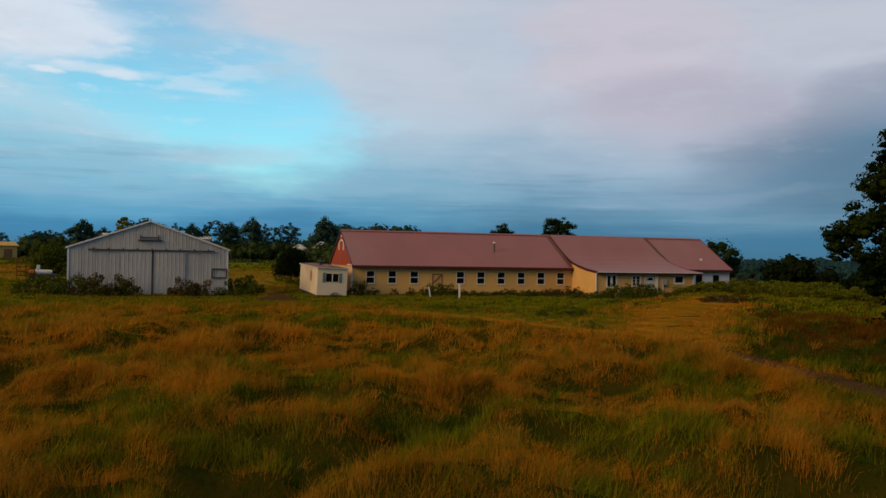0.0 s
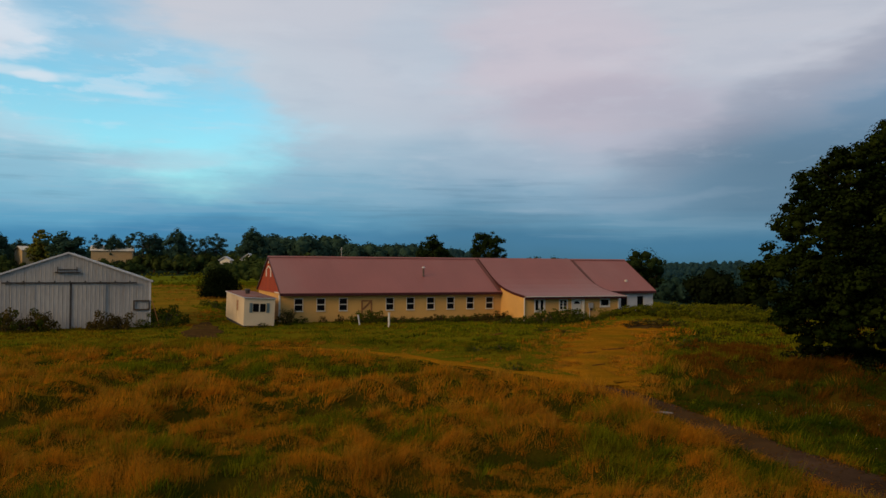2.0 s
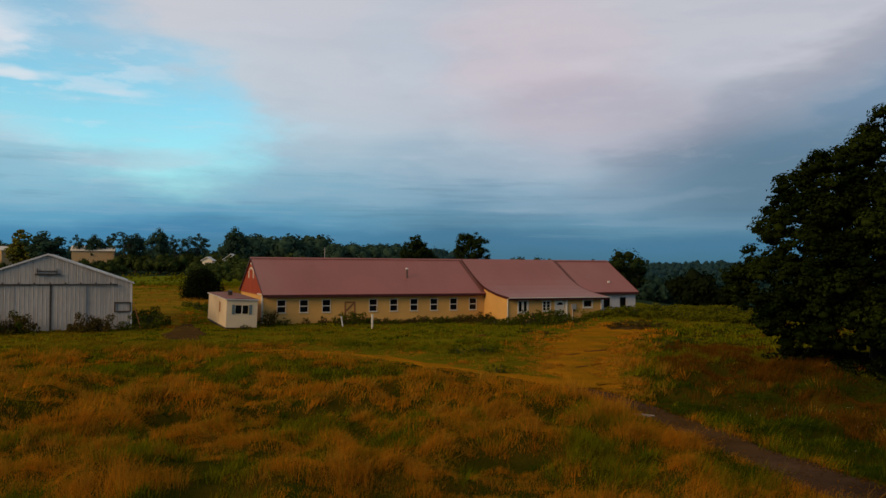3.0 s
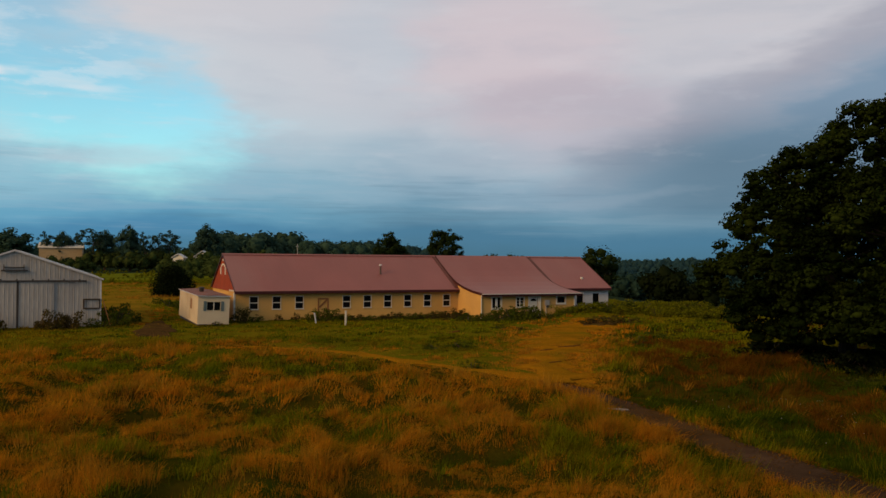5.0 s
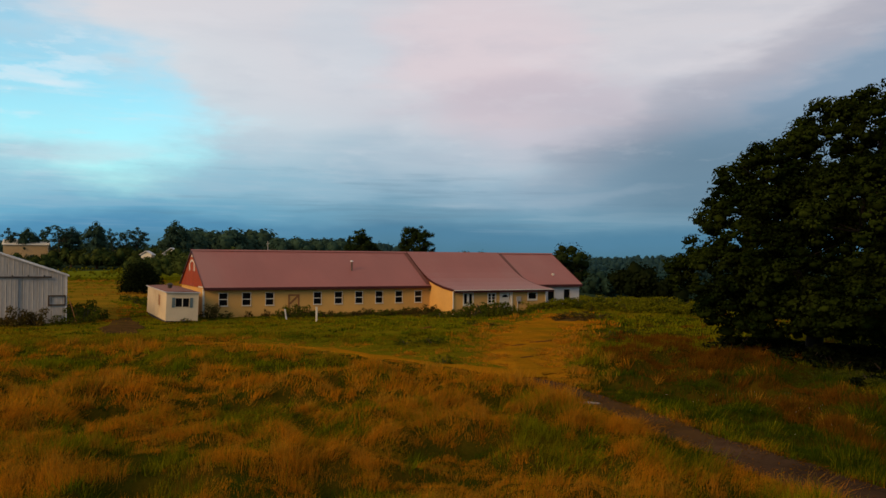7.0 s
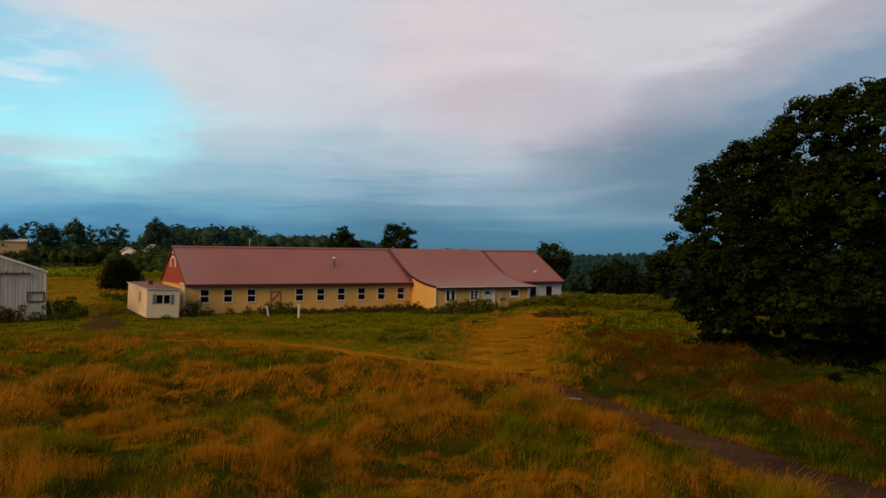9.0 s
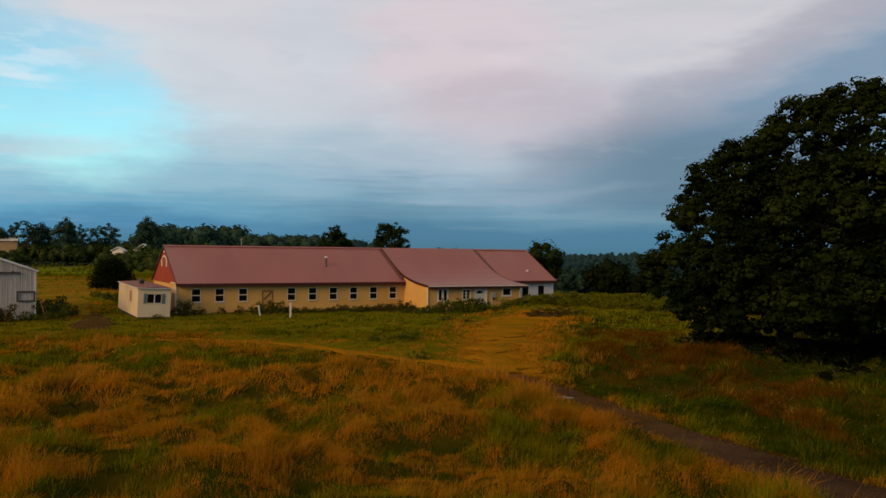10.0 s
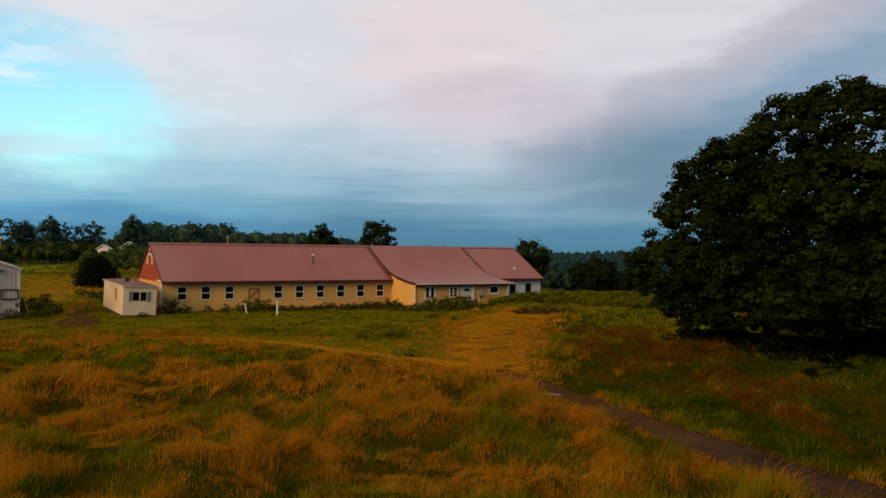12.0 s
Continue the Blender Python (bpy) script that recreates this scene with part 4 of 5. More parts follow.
def limb_mesh(rs, height, spread, radius, start=0.25, count=9, lean=0.0):
    bm = bmesh.new()
    top = Vector((lean, 0, height * 0.72))
    prev, pr = Vector((0, 0, -0.2)), radius * 1.25
    for k in range(1, 6):
        t = k / 5
        q = Vector((lean * t + rs.uniform(-1, 1) * 0.06 * height * t * 0.5, rs.uniform(-1, 1) * 0.03 * height, top.z * t))
        r = radius * (1 - 0.75 * t)
        add_tube(bm, prev, q, pr, r, 8)
        prev, pr = q, r
    for k in range(count):
        a = k / count * math.tau + rs.uniform(-0.3, 0.3)
        h = height * (start + (0.66 - start) * k / count)
        base = Vector((lean * h / top.z, 0, h))
        tip = base + Vector((math.cos(a) * spread * rs.uniform(0.55, 0.85), math.sin(a) * spread * rs.uniform(0.55, 0.85), height * rs.uniform(0.1, 0.25)))
        mid = base.lerp(tip, 0.5) + Vector((0, 0, -0.03 * height))
        add_tube(bm, base, mid, radius * 0.42, radius * 0.26, 6)
        add_tube(bm, mid, tip, radius * 0.26, radius * 0.08, 5)
    return bm


def make_tree(name, seed, height, spread, label, mat, lobes=None, clumps=90, per=60, leaf=0.35, base=0.28, at=(0, 0, 0), group="", trunk=None, clump=0.16, dense=False):
    """A tree: tapered trunk with limbs, and a crown of leaf clumps set on the skins of several lobes."""
    rs = np.random.RandomState(seed)
    t = thing(name, label, "tree", group, at=at)
    part("trunk", limb_mesh(rs, height * (0.85 if dense else 1), spread * (0.62 if dense else 1), trunk or height * 0.028), BARK, t)
    if lobes is None:
        lobes = []
        for k in range(7):
            a = k / 7 * math.tau + rs.uniform(-0.4, 0.4)
            rr = spread * rs.uniform(0.3, 0.62)
            hh = height * rs.uniform(base + 0.16, 0.78)
            lobes.append((rr * math.cos(a), rr * math.sin(a), hh, spread * rs.uniform(0.35, 0.55), height * rs.uniform(0.14, 0.22)))
        lobes.append((0, 0, height * 0.8, spread * 0.5, height * 0.2))
    lb = np.array(lobes)
    area = lb[:, 3] ** 2 + lb[:, 3] * lb[:, 4]
    area = area ** 0.75
    pick = rs.choice(len(lb), clumps, p=area / area.sum())
    d = rs.normal(size=(clumps, 3))
    d[:, 2] += 0.25
    d /= np.linalg.norm(d, axis=1, keepdims=True)
    rad = rs.uniform(0.72, 0.97 if dense else 1.0, clumps)
    c = lb[pick, :3] + d * rad[:, None] * np.stack([lb[pick, 3], lb[pick, 3], lb[pick, 4]], 1)
    c[:, 2] = np.maximum(c[:, 2], height * base * 0.6)
    r = clump * spread * rs.uniform(0.6, 1.3, clumps) * (rs.choice([0.8, 1.0, 1.25], clumps) if dense else 1.0)
    if dense:
        # every clump is a solid rounded lump under a skin of leaves
        many = np.repeat(np.arange(clumps), np.maximum(20, per * r ** 2 / (r ** 2).mean()).astype(int))
        v, f = blob_leaves(rs, c[many], r[many], 1, leaf, flat=0.78, shell=0.8, ruffle=0.3)
        v2, f2 = lumps(rs, c, r * 0.58, 0.78)
        v, f = np.concatenate([v, v2]), np.concatenate([f, f2 + len(v)])
    else:
        v, f = blob_leaves(rs, c, r, per, leaf)
    cr = new("crown", mesh_np("crown", v, f, mat))
    cr.parent = t
    return t


def make_bush(name, seed, w, h, label, mat, at=(0, 0, 0), clumps=16, per=45, leaf=0.16, group="", depth=None):
    rs = np.random.RandomState(seed)
    t = thing(name, label, "bush", group, at=at)
    bm = bmesh.new()
    for k in range(6):
        a = rs.uniform(0, math.tau)
        add_tube(bm, (0.05 * math.cos(a), 0.05 * math.sin(a), -0.1), (w * 0.3 * math.cos(a), w * 0.3 * math.sin(a), h * 0.7), 0.025, 0.008, 5)
    part("woody_base", bm, BARK, t)
    c = np.stack([rs.uniform(-0.5, 0.5, clumps) * w, rs.uniform(-0.5, 0.5, clumps) * (depth or w), rs.uniform(0.1, 0.8, clumps) * h], 1)
    fall = 1 - (np.abs(c[:, 0]) / w * 2) ** 2 * 0.6
    c[:, 2] *= fall
    r = h * rs.uniform(0.2, 0.36, clumps)
    v, f = blob_leaves(rs, c, r, per, leaf)
    v[:, 2] = np.maximum(v[:, 2], 0.0)
    ob = new("foliage", mesh_np("foliage", v, f, mat))
    ob.parent = t
    return t


def ground_at(x, y):
    return float(ground_z(x, y))


# the old maple beside the lane, shaped to its outline in the camera's view; its own x runs to the camera's right, its
# own y away from the camera
MAPLE_AT = (25.4, -41.6)
TRUNK_AT = (-3.3, -0.6)
EU, ED = (0.868, -0.497), (0.497, 0.868)   # the camera's right and forward in the plan, used as the crown's own x and y
# lobes of the crown: x, y, z, half width, half height
CROWN = [(-1.4, 0, 11.05, 3.0, 2.6), (0.4, -0.5, 11.35, 3.4, 2.85), (2.6, 0, 10.8, 3.9, 3.0), (-5.5, 0, 9.2, 2.2, 1.9), (-4.2, 0, 9.0, 2.2, 1.9), (-2.9, 0, 10.2, 2.1, 1.9), (-6.2, 0, 7.6, 2.3, 1.7),
         (-6.5, -0.5, 6.5, 2.5, 2.0), (-8.0, -0.5, 4.6, 2.35, 1.6), (-6.6, -0.8, 2.9, 2.5, 1.7), (-2.6, -4.6, 6.2, 3.6, 2.6), (-4.0, -2.4, 4.8, 3.2, 2.0), (2.6, -5.2, 5.8, 4.2, 3.2), (-1.6, -4.8, 3.3, 3.8, 1.9),
         (7.2, -1.0, 6.6, 5.0, 4.4), (6.0, -2.6, 9.3, 4.0, 3.0), (-2.2, 0.8, 8.6, 2.8, 2.4), (-0.8, -3.2, 8.0, 3.8, 2.4), (3.6, -4.2, 8.4, 4.0, 2.4), (0, 6.0, 6.8, 5.2, 4.2), (-4.6, -1.6, 2.6, 3.0, 1.2),
         (3.0, -4.4, 2.9, 3.6, 1.5), (7.0, -3.0, 2.9, 3.6, 1.7), (-5.2, -1.2, 2.2, 2.6, 1.0), (-2.6, -3.4, 2.2, 2.8, 1.0)]
# gaps placed to fit the camera's view of the sky through the crown: x, z, radius
VIEW_GAPS = [(-0.5, 11.6, 0.22), (0.75, 12.0, 0.20), (-2.0, 10.7, 0.36), (-1.2, 11.1, 0.24), (-1.4, 9.2, 0.36), (-0.5, 9.3, 0.28), (-5.3, 7.7, 0.38), (-6.6, 6.6, 0.28), (-0.1, 10.5, 0.20), (-1.9, 12.1, 0.26),
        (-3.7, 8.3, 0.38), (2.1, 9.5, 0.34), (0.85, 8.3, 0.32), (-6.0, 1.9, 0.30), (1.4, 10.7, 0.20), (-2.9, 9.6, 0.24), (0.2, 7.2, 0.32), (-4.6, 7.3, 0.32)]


def build_maple():
    rs = np.random.RandomState(5)
    t = thing("maple_tree", "huge dark green maple with low sweeping branches", "tree")
    # forked trunk with a limb into every lobe
    bm = bmesh.new()
    foot, fork = Vector((*TRUNK_AT, -0.6)), Vector((TRUNK_AT[0] + 0.3, TRUNK_AT[1], 2.7))
    add_tube(bm, foot, foot.lerp(fork, 0.25), 0.60, 0.44, 12)
    add_tube(bm, foot.lerp(fork, 0.25), fork, 0.44, 0.38, 12)
    stems = [fork + Vector(v) for v in ((-1.6, 0.1, 3.0), (1.6, -0.6, 3.6), (3.2, 0.8, 3.0))]
    for q in stems:
        mid = fork.lerp(q, 0.5) + Vector((0, 0, -0.25))
        add_tube(bm, fork - Vector((0, 0, 0.2)), mid, 0.34, 0.27, 9)
        add_tube(bm, mid, q, 0.27, 0.21, 9)
    for x, y, z, rh, rv in CROWN:
        c = Vector((x, y, z + 0.25 * rv))
        q = min(stems, key=lambda p: (p - c).length) if z > 4 else fork
        mid = q.lerp(c, 0.5) + Vector((rs.uniform(-0.3, 0.3), rs.uniform(-0.3, 0.3), -0.06 * (c - q).length))
        add_tube(bm, q, mid, 0.15, 0.10, 6)
        add_tube(bm, mid, c, 0.10, 0.045, 6)
        for k in range(5):
            a = rs.uniform(0, math.tau)
            b = mid.lerp(c, rs.uniform(0.1, 0.9))
            add_tube(bm, b, b + Vector((math.cos(a) * rh * 0.8, math.sin(a) * rh * 0.8, rv * rs.uniform(0.1, 0.7))), 0.05, 0.014, 5)
    part("trunk", bm, SHADEDBARK, t)
    # drooping boughs over the skins of the lobes, each a dome of leafy sprays with a dark gap below it
    lb = np.array(CROWN)
    size = np.stack([lb[:, 3], lb[:, 3], lb[:, 4]], 1)
    area = (lb[:, 3] ** 2 + lb[:, 3] * lb[:, 4]) ** 0.8

    def on_skin(n, lift, r0, r1):
        pick = rs.choice(len(lb), n, p=area / area.sum())
        d = rs.normal(size=(n, 3))
        d[:, 2] += lift
        d /= np.linalg.norm(d, axis=1, keepdims=True)
        c = lb[pick, :3] + d * rs.uniform(r0, r1, n)[:, None] * size[pick]
        inside = np.zeros(n, int)
        for q, sz in zip(lb[:, :3], size):
            inside += ((((c - q) / sz) ** 2).sum(1) < 0.42) * 1
        return c[inside == 0], d[inside == 0]

    bough, out = on_skin(1150, 0.1, 0.71, 0.85)
    m, each = len(bough), 6
    br = rs.uniform(0.65, 1.15, m)
    d = rs.normal(size=(m * each, 3))
    d += 0.7 * np.repeat(out, each, 0)
    d[:, 2] = np.abs(d[:, 2]) - 0.2
    d /= np.linalg.norm(d, axis=1, keepdims=True)
    domes = np.repeat(bough, each, 0) + d * np.repeat(br, each)[:, None] * np.array([0.85, 0.85, 0.55])
    fill, _ = on_skin(1650, 0.2, 0.68, 0.87)
    c = np.concatenate([domes, fill])
    r = np.concatenate([np.repeat(br, each) * rs.uniform(0.34, 0.56, m * each), rs.uniform(0.45, 0.8, len(fill))])
    n = len(c)
    keep = c[:, 2] > 1.15
    # the gaps follow the camera's sight lines, which spread a little with depth
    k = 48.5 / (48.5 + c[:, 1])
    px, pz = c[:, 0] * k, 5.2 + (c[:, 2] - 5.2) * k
    for x, z, rad in VIEW_GAPS:
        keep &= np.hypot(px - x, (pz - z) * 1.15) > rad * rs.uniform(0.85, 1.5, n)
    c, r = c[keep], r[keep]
    n = len(c)
    back = c[:, 1] > 2.5
    many = np.repeat(np.arange(n), (np.where(back, 18, 68) * (r / 0.7) ** 2).astype(int))
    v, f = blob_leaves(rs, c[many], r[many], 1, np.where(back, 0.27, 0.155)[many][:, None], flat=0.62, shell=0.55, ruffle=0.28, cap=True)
    # solid balls added inside the sprays to block light and sight through them
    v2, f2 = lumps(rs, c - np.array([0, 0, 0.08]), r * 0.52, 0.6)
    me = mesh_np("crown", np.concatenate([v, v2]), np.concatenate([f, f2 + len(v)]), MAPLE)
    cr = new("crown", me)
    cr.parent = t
    t.matrix_world = pose(*MAPLE_AT, 0.03, 0, 0, -29.8)


build_maple()

# trees standing beyond the barn; their lobes as shares of spread and height
SLANTING = [(-0.1, 0, 0.90, 0.35, 0.10), (-0.5, 0.2, 0.74, 0.40, 0.13), (0.35, 0, 0.76, 0.40, 0.13), (0.75, -0.2, 0.60, 0.40, 0.12), (1.15, 0, 0.46, 0.35, 0.10), (-0.8, 0, 0.54, 0.40, 0.12), (0, 0, 0.50, 0.75, 0.16), (0.2, 0, 0.28, 0.9, 0.16), (0.05, -0.3, 0.66, 0.55, 0.20)]
FLATTOP = [(-0.55, 0, 0.86, 0.36, 0.10), (0.1, 0.1, 0.90, 0.36, 0.10), (0.62, 0, 0.80, 0.40, 0.13), (-0.72, 0, 0.68, 0.38, 0.12), (0.15, 0, 0.66, 0.60, 0.16), (0.9, 0.1, 0.60, 0.34, 0.12), (-0.1, 0, 0.44, 0.85, 0.18), (0.1, 0, 0.24, 0.8, 0.16), (0.05, -0.3, 0.72, 0.55, 0.18), (-0.2, 0.3, 0.58, 0.6, 0.2)]
for k, (x, y, h, s, lf, shape) in enumerate(((71.0, 144.8, 12.5, 3.9, 0.34, SLANTING), (52.1, 69.1, 10.8, 3.1, 0.22, FLATTOP), (132.4, 132.5, 15.6, 11.6, 0.42, None))):
    lobes = [(u * s, v * s, w * h, p * s, q * h) for u, v, w, p, q in shape] if shape else None
    make_tree("tree", 20 + k, h, s, "leafy dark green tree standing beyond the barn", OAKLEAF, lobes=lobes, clumps=240, per=44, leaf=lf, base=0.06, clump=0.17, dense=True, at=(x, y, ground_at(x, y)), group="trees beyond the barn")

make_bush("round_bush", 31, 3.3, 4.7, "dense dark round bush behind the trailer", DARKLEAF, at=(1.0, 45.0, ground_at(1, 45)), clumps=150, per=90, leaf=0.2)

make_bush("large_shrub", 33, 3.5, 5.0, "tall dense green shrub behind the metal shed", SHRUB, at=(-28.9, 42.5, ground_at(-28.9, 42.5)), clumps=70, per=70, leaf=0.26)


def at_bearing(az, dist):
    """A place by bearing and distance from the camera, to fit its view."""
    a = radians(az)
    return -14 + dist * math.sin(a), -70 + dist * math.cos(a)


# the row of single trees across the field: bearing, distance, height, spread, airy or dense
ROW = [(-10.3, 310, 9.2, 3.0, 1), (-8.4, 300, 8.6, 4.6, 0), (-7.5, 320, 10.8, 3.0, 1), (-6.9, 320, 10.6, 3.0, 1), (-5.7, 300, 13.4, 5.0, 0), (-4.4, 330, 11.6, 4.6, 0), (-1.8, 262, 12.8, 6.6, 0), (-0.1, 320, 14.6, 3.8, 1), (0.8, 320, 13.8, 4.0, 0), (1.5, 320, 14.2, 3.2, 1),
       (2.6, 310, 15.8, 6.0, 1), (3.3, 315, 14.2, 4.4, 0), (4.8, 300, 15.8, 4.6, 0), (5.7, 310, 14.8, 3.2, 1), (6.5, 310, 14.6, 3.4, 1), (7.2, 310, 15.4, 4.8, 1), (9.35, 300, 16.6, 5.4, 0), (12.4, 340, 15.6, 5.0, 1)]
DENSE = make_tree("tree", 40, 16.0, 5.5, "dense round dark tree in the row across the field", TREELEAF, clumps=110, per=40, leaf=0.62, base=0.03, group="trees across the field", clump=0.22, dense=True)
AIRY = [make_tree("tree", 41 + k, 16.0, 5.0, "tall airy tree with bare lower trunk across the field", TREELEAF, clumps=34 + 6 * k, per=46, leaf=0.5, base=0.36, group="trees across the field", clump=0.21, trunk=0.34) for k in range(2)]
used = set()
for k, (az, dist, h, s, airy) in enumerate(ROW):
    src = AIRY[k % 2] if airy else DENSE
    x, y = at_bearing(az, dist)
    m = pose(x, y, ground_at(x, y), 0, 0, 47 * k)
    if src.name in used:
        ob = copy_thing(src, m)
    else:
        used.add(src.name)
        ob = src
        ob.matrix_world = m
    ob.scale = (s / 5.2, s / 5.2, h / 16.8)
make_tree("yellow_tree", 61, 13.6, 4.2, "yellow-green tree turning early, by the far shed", YELLOWLEAF, clumps=80, per=34, leaf=0.8, at=(*at_bearing(-3.3, 285), 0), clump=0.24)


def woods(name, seed, spots, mat, label, lobes=6, per=28, leaf=0.5):
    """A mass of far trees as one thing: x, y, height, spread of each; rounded lobes under a skin of leaves."""
    rs = np.random.RandomState(seed)
    vs, fs, base = [], [], 0
    for x, y, h, s in spots:
        z = ground_at(x, y)
        a = rs.uniform(0, math.tau, lobes)
        q = np.sqrt(rs.uniform(0.05, 0.7, lobes)) * s
        c = np.stack([x + np.cos(a) * q, y + np.sin(a) * q, z + h * rs.uniform(0.32, 0.62, lobes)], 1)
        c[0] = (x, y, z + h * 0.7)
        rad = np.minimum(s * 0.62, h * 0.36) * rs.uniform(0.75, 1.15, lobes)
        c[:, 2] = np.minimum(c[:, 2], z + h - rad * 0.7)
        core, cf = lumps(rs, c, rad * 0.66)
        v, f = blob_leaves(rs, c, rad, per, float(rad.mean()) * leaf, flat=0.85)
        for vv, ff in ((core, cf), (v, f)):
            vs.append(vv)
            fs.append(ff + base)
            base += len(vv)
    ob = new(name, mesh_np(name, np.concatenate(vs), np.concatenate(fs), mat))
    return tagged(ob, label, "woods", kind="stuff")


def scatter(seed, n, az0, az1, d0, d1, h0, h1, wide=0.45):
    rs = np.random.RandomState(seed)
    out = []
    for _ in range(n):
        x, y = at_bearing(rs.uniform(az0, az1), rs.uniform(d0, d1))
        h = rs.uniform(h0, h1)
        out.append((x, y, h, h * wide * rs.uniform(0.8, 1.25)))
    return out


def lower(spots, az0, az1, f):
    """The same spots, cut down in height between two bearings."""
    def cut(x, y):
        return f if az0 < math.degrees(math.atan2(x + 14, y + 70)) < az1 else 1.0
    return [(x, y, h * cut(x, y), s) for x, y, h, s in spots]


belt = scatter(1, 60, 10, 15.5, 330, 420, 14.2, 17.4) + scatter(11, 48, 15.5, 20.7, 330, 420, 10.6, 14.0)
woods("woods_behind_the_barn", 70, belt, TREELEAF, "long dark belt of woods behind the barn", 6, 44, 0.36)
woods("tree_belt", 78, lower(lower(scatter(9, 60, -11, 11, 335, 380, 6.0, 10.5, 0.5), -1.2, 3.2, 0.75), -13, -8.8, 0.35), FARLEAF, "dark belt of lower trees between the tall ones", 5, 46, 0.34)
woods("hedgerow", 71, lower(lower(scatter(2, 120, -13, 10, 286, 318, 4.0, 8.0, 0.75), -1.4, 2.6, 0.68), -5.2, -3.0, 0.55), HEDGE, "overgrown green hedgerow across the field", 5, 40, 0.36)
woods("hedgerow", 72, lower(scatter(3, 40, 6.9, 14, 150, 270, 4.0, 7.5, 0.55), 7.3, 9.6, 0.6), HEDGE, "overgrown thicket beyond the trailer", 5, 40, 0.4)
woods("far_woods", 73, lower(scatter(4, 100, -18, 14, 400, 480, 8, 12), -18, -8.7, 0.4), FARLEAF, "distant woods across the fields", 4, 20)
woods("valley_woods", 74, scatter(5, 45, 40.0, 64, 110, 175, 4.2, 6.8, 0.62), DARKLEAF, "dark woods in the valley beyond the barn", 7, 70, 0.27)
woods("valley_woods", 84, scatter(25, 12, 35.3, 38.0, 190, 225, 4.5, 7.0, 0.6), DARKLEAF, "dark trees in the valley beside the barn", 6, 50, 0.32)
woods("valley_woods", 79, scatter(15, 60, 35, 62, 190, 280, 5.0, 8.0, 0.55), FARLEAF, "green woods on the valley floor", 6, 50, 0.32)
woods("valley_woods", 75, scatter(6, 130, 33, 66, 300, 520, 9.5, 13.5, 0.6), MISTLEAF, "green woods in the valley, tinted for haze", 5, 40, 0.32)
woods("distant_hills", 76, scatter(7, 330, 30, 50, 600, 1300, 11, 15, 1.1) + scatter(17, 60, 13, 30, 600, 1300, 9, 15, 0.9) + scatter(27, 30, 50, 66, 600, 1200, 9, 15, 0.9) + scatter(37, 40, 15, 21.5, 640, 780, 17, 20, 1.0) + scatter(38, 40, 21.5, 28, 640, 780, 16.5, 18.5, 1.0), HAZELEAF, "wooded hills on the skyline, tinted blue-green for haze", 4, 17, 0.28)
woods("far_trees", 85, scatter(19, 10, 27.5, 34.5, 290, 330, 9.4, 10.8, 0.5), TREELEAF, "tops of far trees showing over the barn roof", 5, 44, 0.34)
woods("low_crops", 77, scatter(8, 240, -13, 9, 170, 275, 0.5, 1.3, 2.7), WEED, "green overgrown strip across the field", 3, 18, 0.6)


# ---- far buildings and the yard's odds and ends ----
def far_shed(name, az, dist, w, d, eave, ridge, label, wall, roofmat, turn):
    x, y = at_bearing(az, dist)
    t = thing(name, label, "building", at=(x, y, ground_at(x, y)), turn=turn)
    part("wall", box((-w / 2, -d / 2, -0.5), (w / 2, d / 2, eave)), wall, t)
    for s in (-1, 1):
        part("gable", prism([(-d / 2, eave), (d / 2, eave), (0, ridge - 0.1)], s * w / 2 - 0.1 * s, s * w / 2 - 0.2 * s, 0), wall, t)
    part("roof", prism([(-d / 2 - 0.4, eave - 0.05), (0, ridge), (d / 2 + 0.4, eave - 0.05), (d / 2 + 0.4, eave + 0.15), (0, ridge + 0.2), (-d / 2 - 0.4, eave + 0.15)], -w / 2 - 0.4, w / 2 + 0.4, 0), roofmat, t, "pale roof")
    part("door", box((-1.2, -d / 2 - 0.06, 0), (1.2, -d / 2 - 0.01, min(3.0, eave - 0.5))), WHITE if wall is TANMETAL else BROWNWOOD, t)
    return t


far_shed("farm_building", 0.8, 322, 13.6, 10, 7.7, 9.4, "tan metal farm building with a white roof", TANMETAL, WHITE, -4)
far_shed("farm_building", -3.95, 300, 6.6, 8, 7.4, 8.6, "tan farm building with a pale roof behind trees", TANMETAL, WHITE, 20)
far_shed("farmhouse", 9.3, 268, 4.0, 4.2, 5.0, 6.8, "white farmhouse half hidden in trees", WHITE, GREYEDGE, 70)
far_shed("farmhouse", 7.8, 268, 2.0, 3.2, 4.7, 5.8, "small white outbuilding half hidden in trees", WHITE, GREYEDGE, 60)


far_shed("farm_building", -10.1, 280, 5.0, 6, 3.9, 5.0, "ochre farm building at the edge of the field", STUCCO, STUCCO, 30)
woods("thicket", 88, scatter(33, 12, 7.2, 9.9, 250, 262, 3.8, 5.0, 0.6), HEDGE, "low green thicket in front of the farmhouse", 5, 44, 0.34)


def utility_pole():
    x, y = at_bearing(15.4, 190)
    t = thing("utility_pole", "thin weathered utility pole behind the barn", "pole", at=(x, y, ground_at(x, y)))
    part("shaft", tube((0, 0, -0.3), (0, 0, 8.2), 0.10, 0.07), GREYMETAL, t)
    part("crossarm", box((-0.35, -0.04, 7.6), (0.35, 0.04, 7.7)), GREYMETAL, t)


utility_pole()


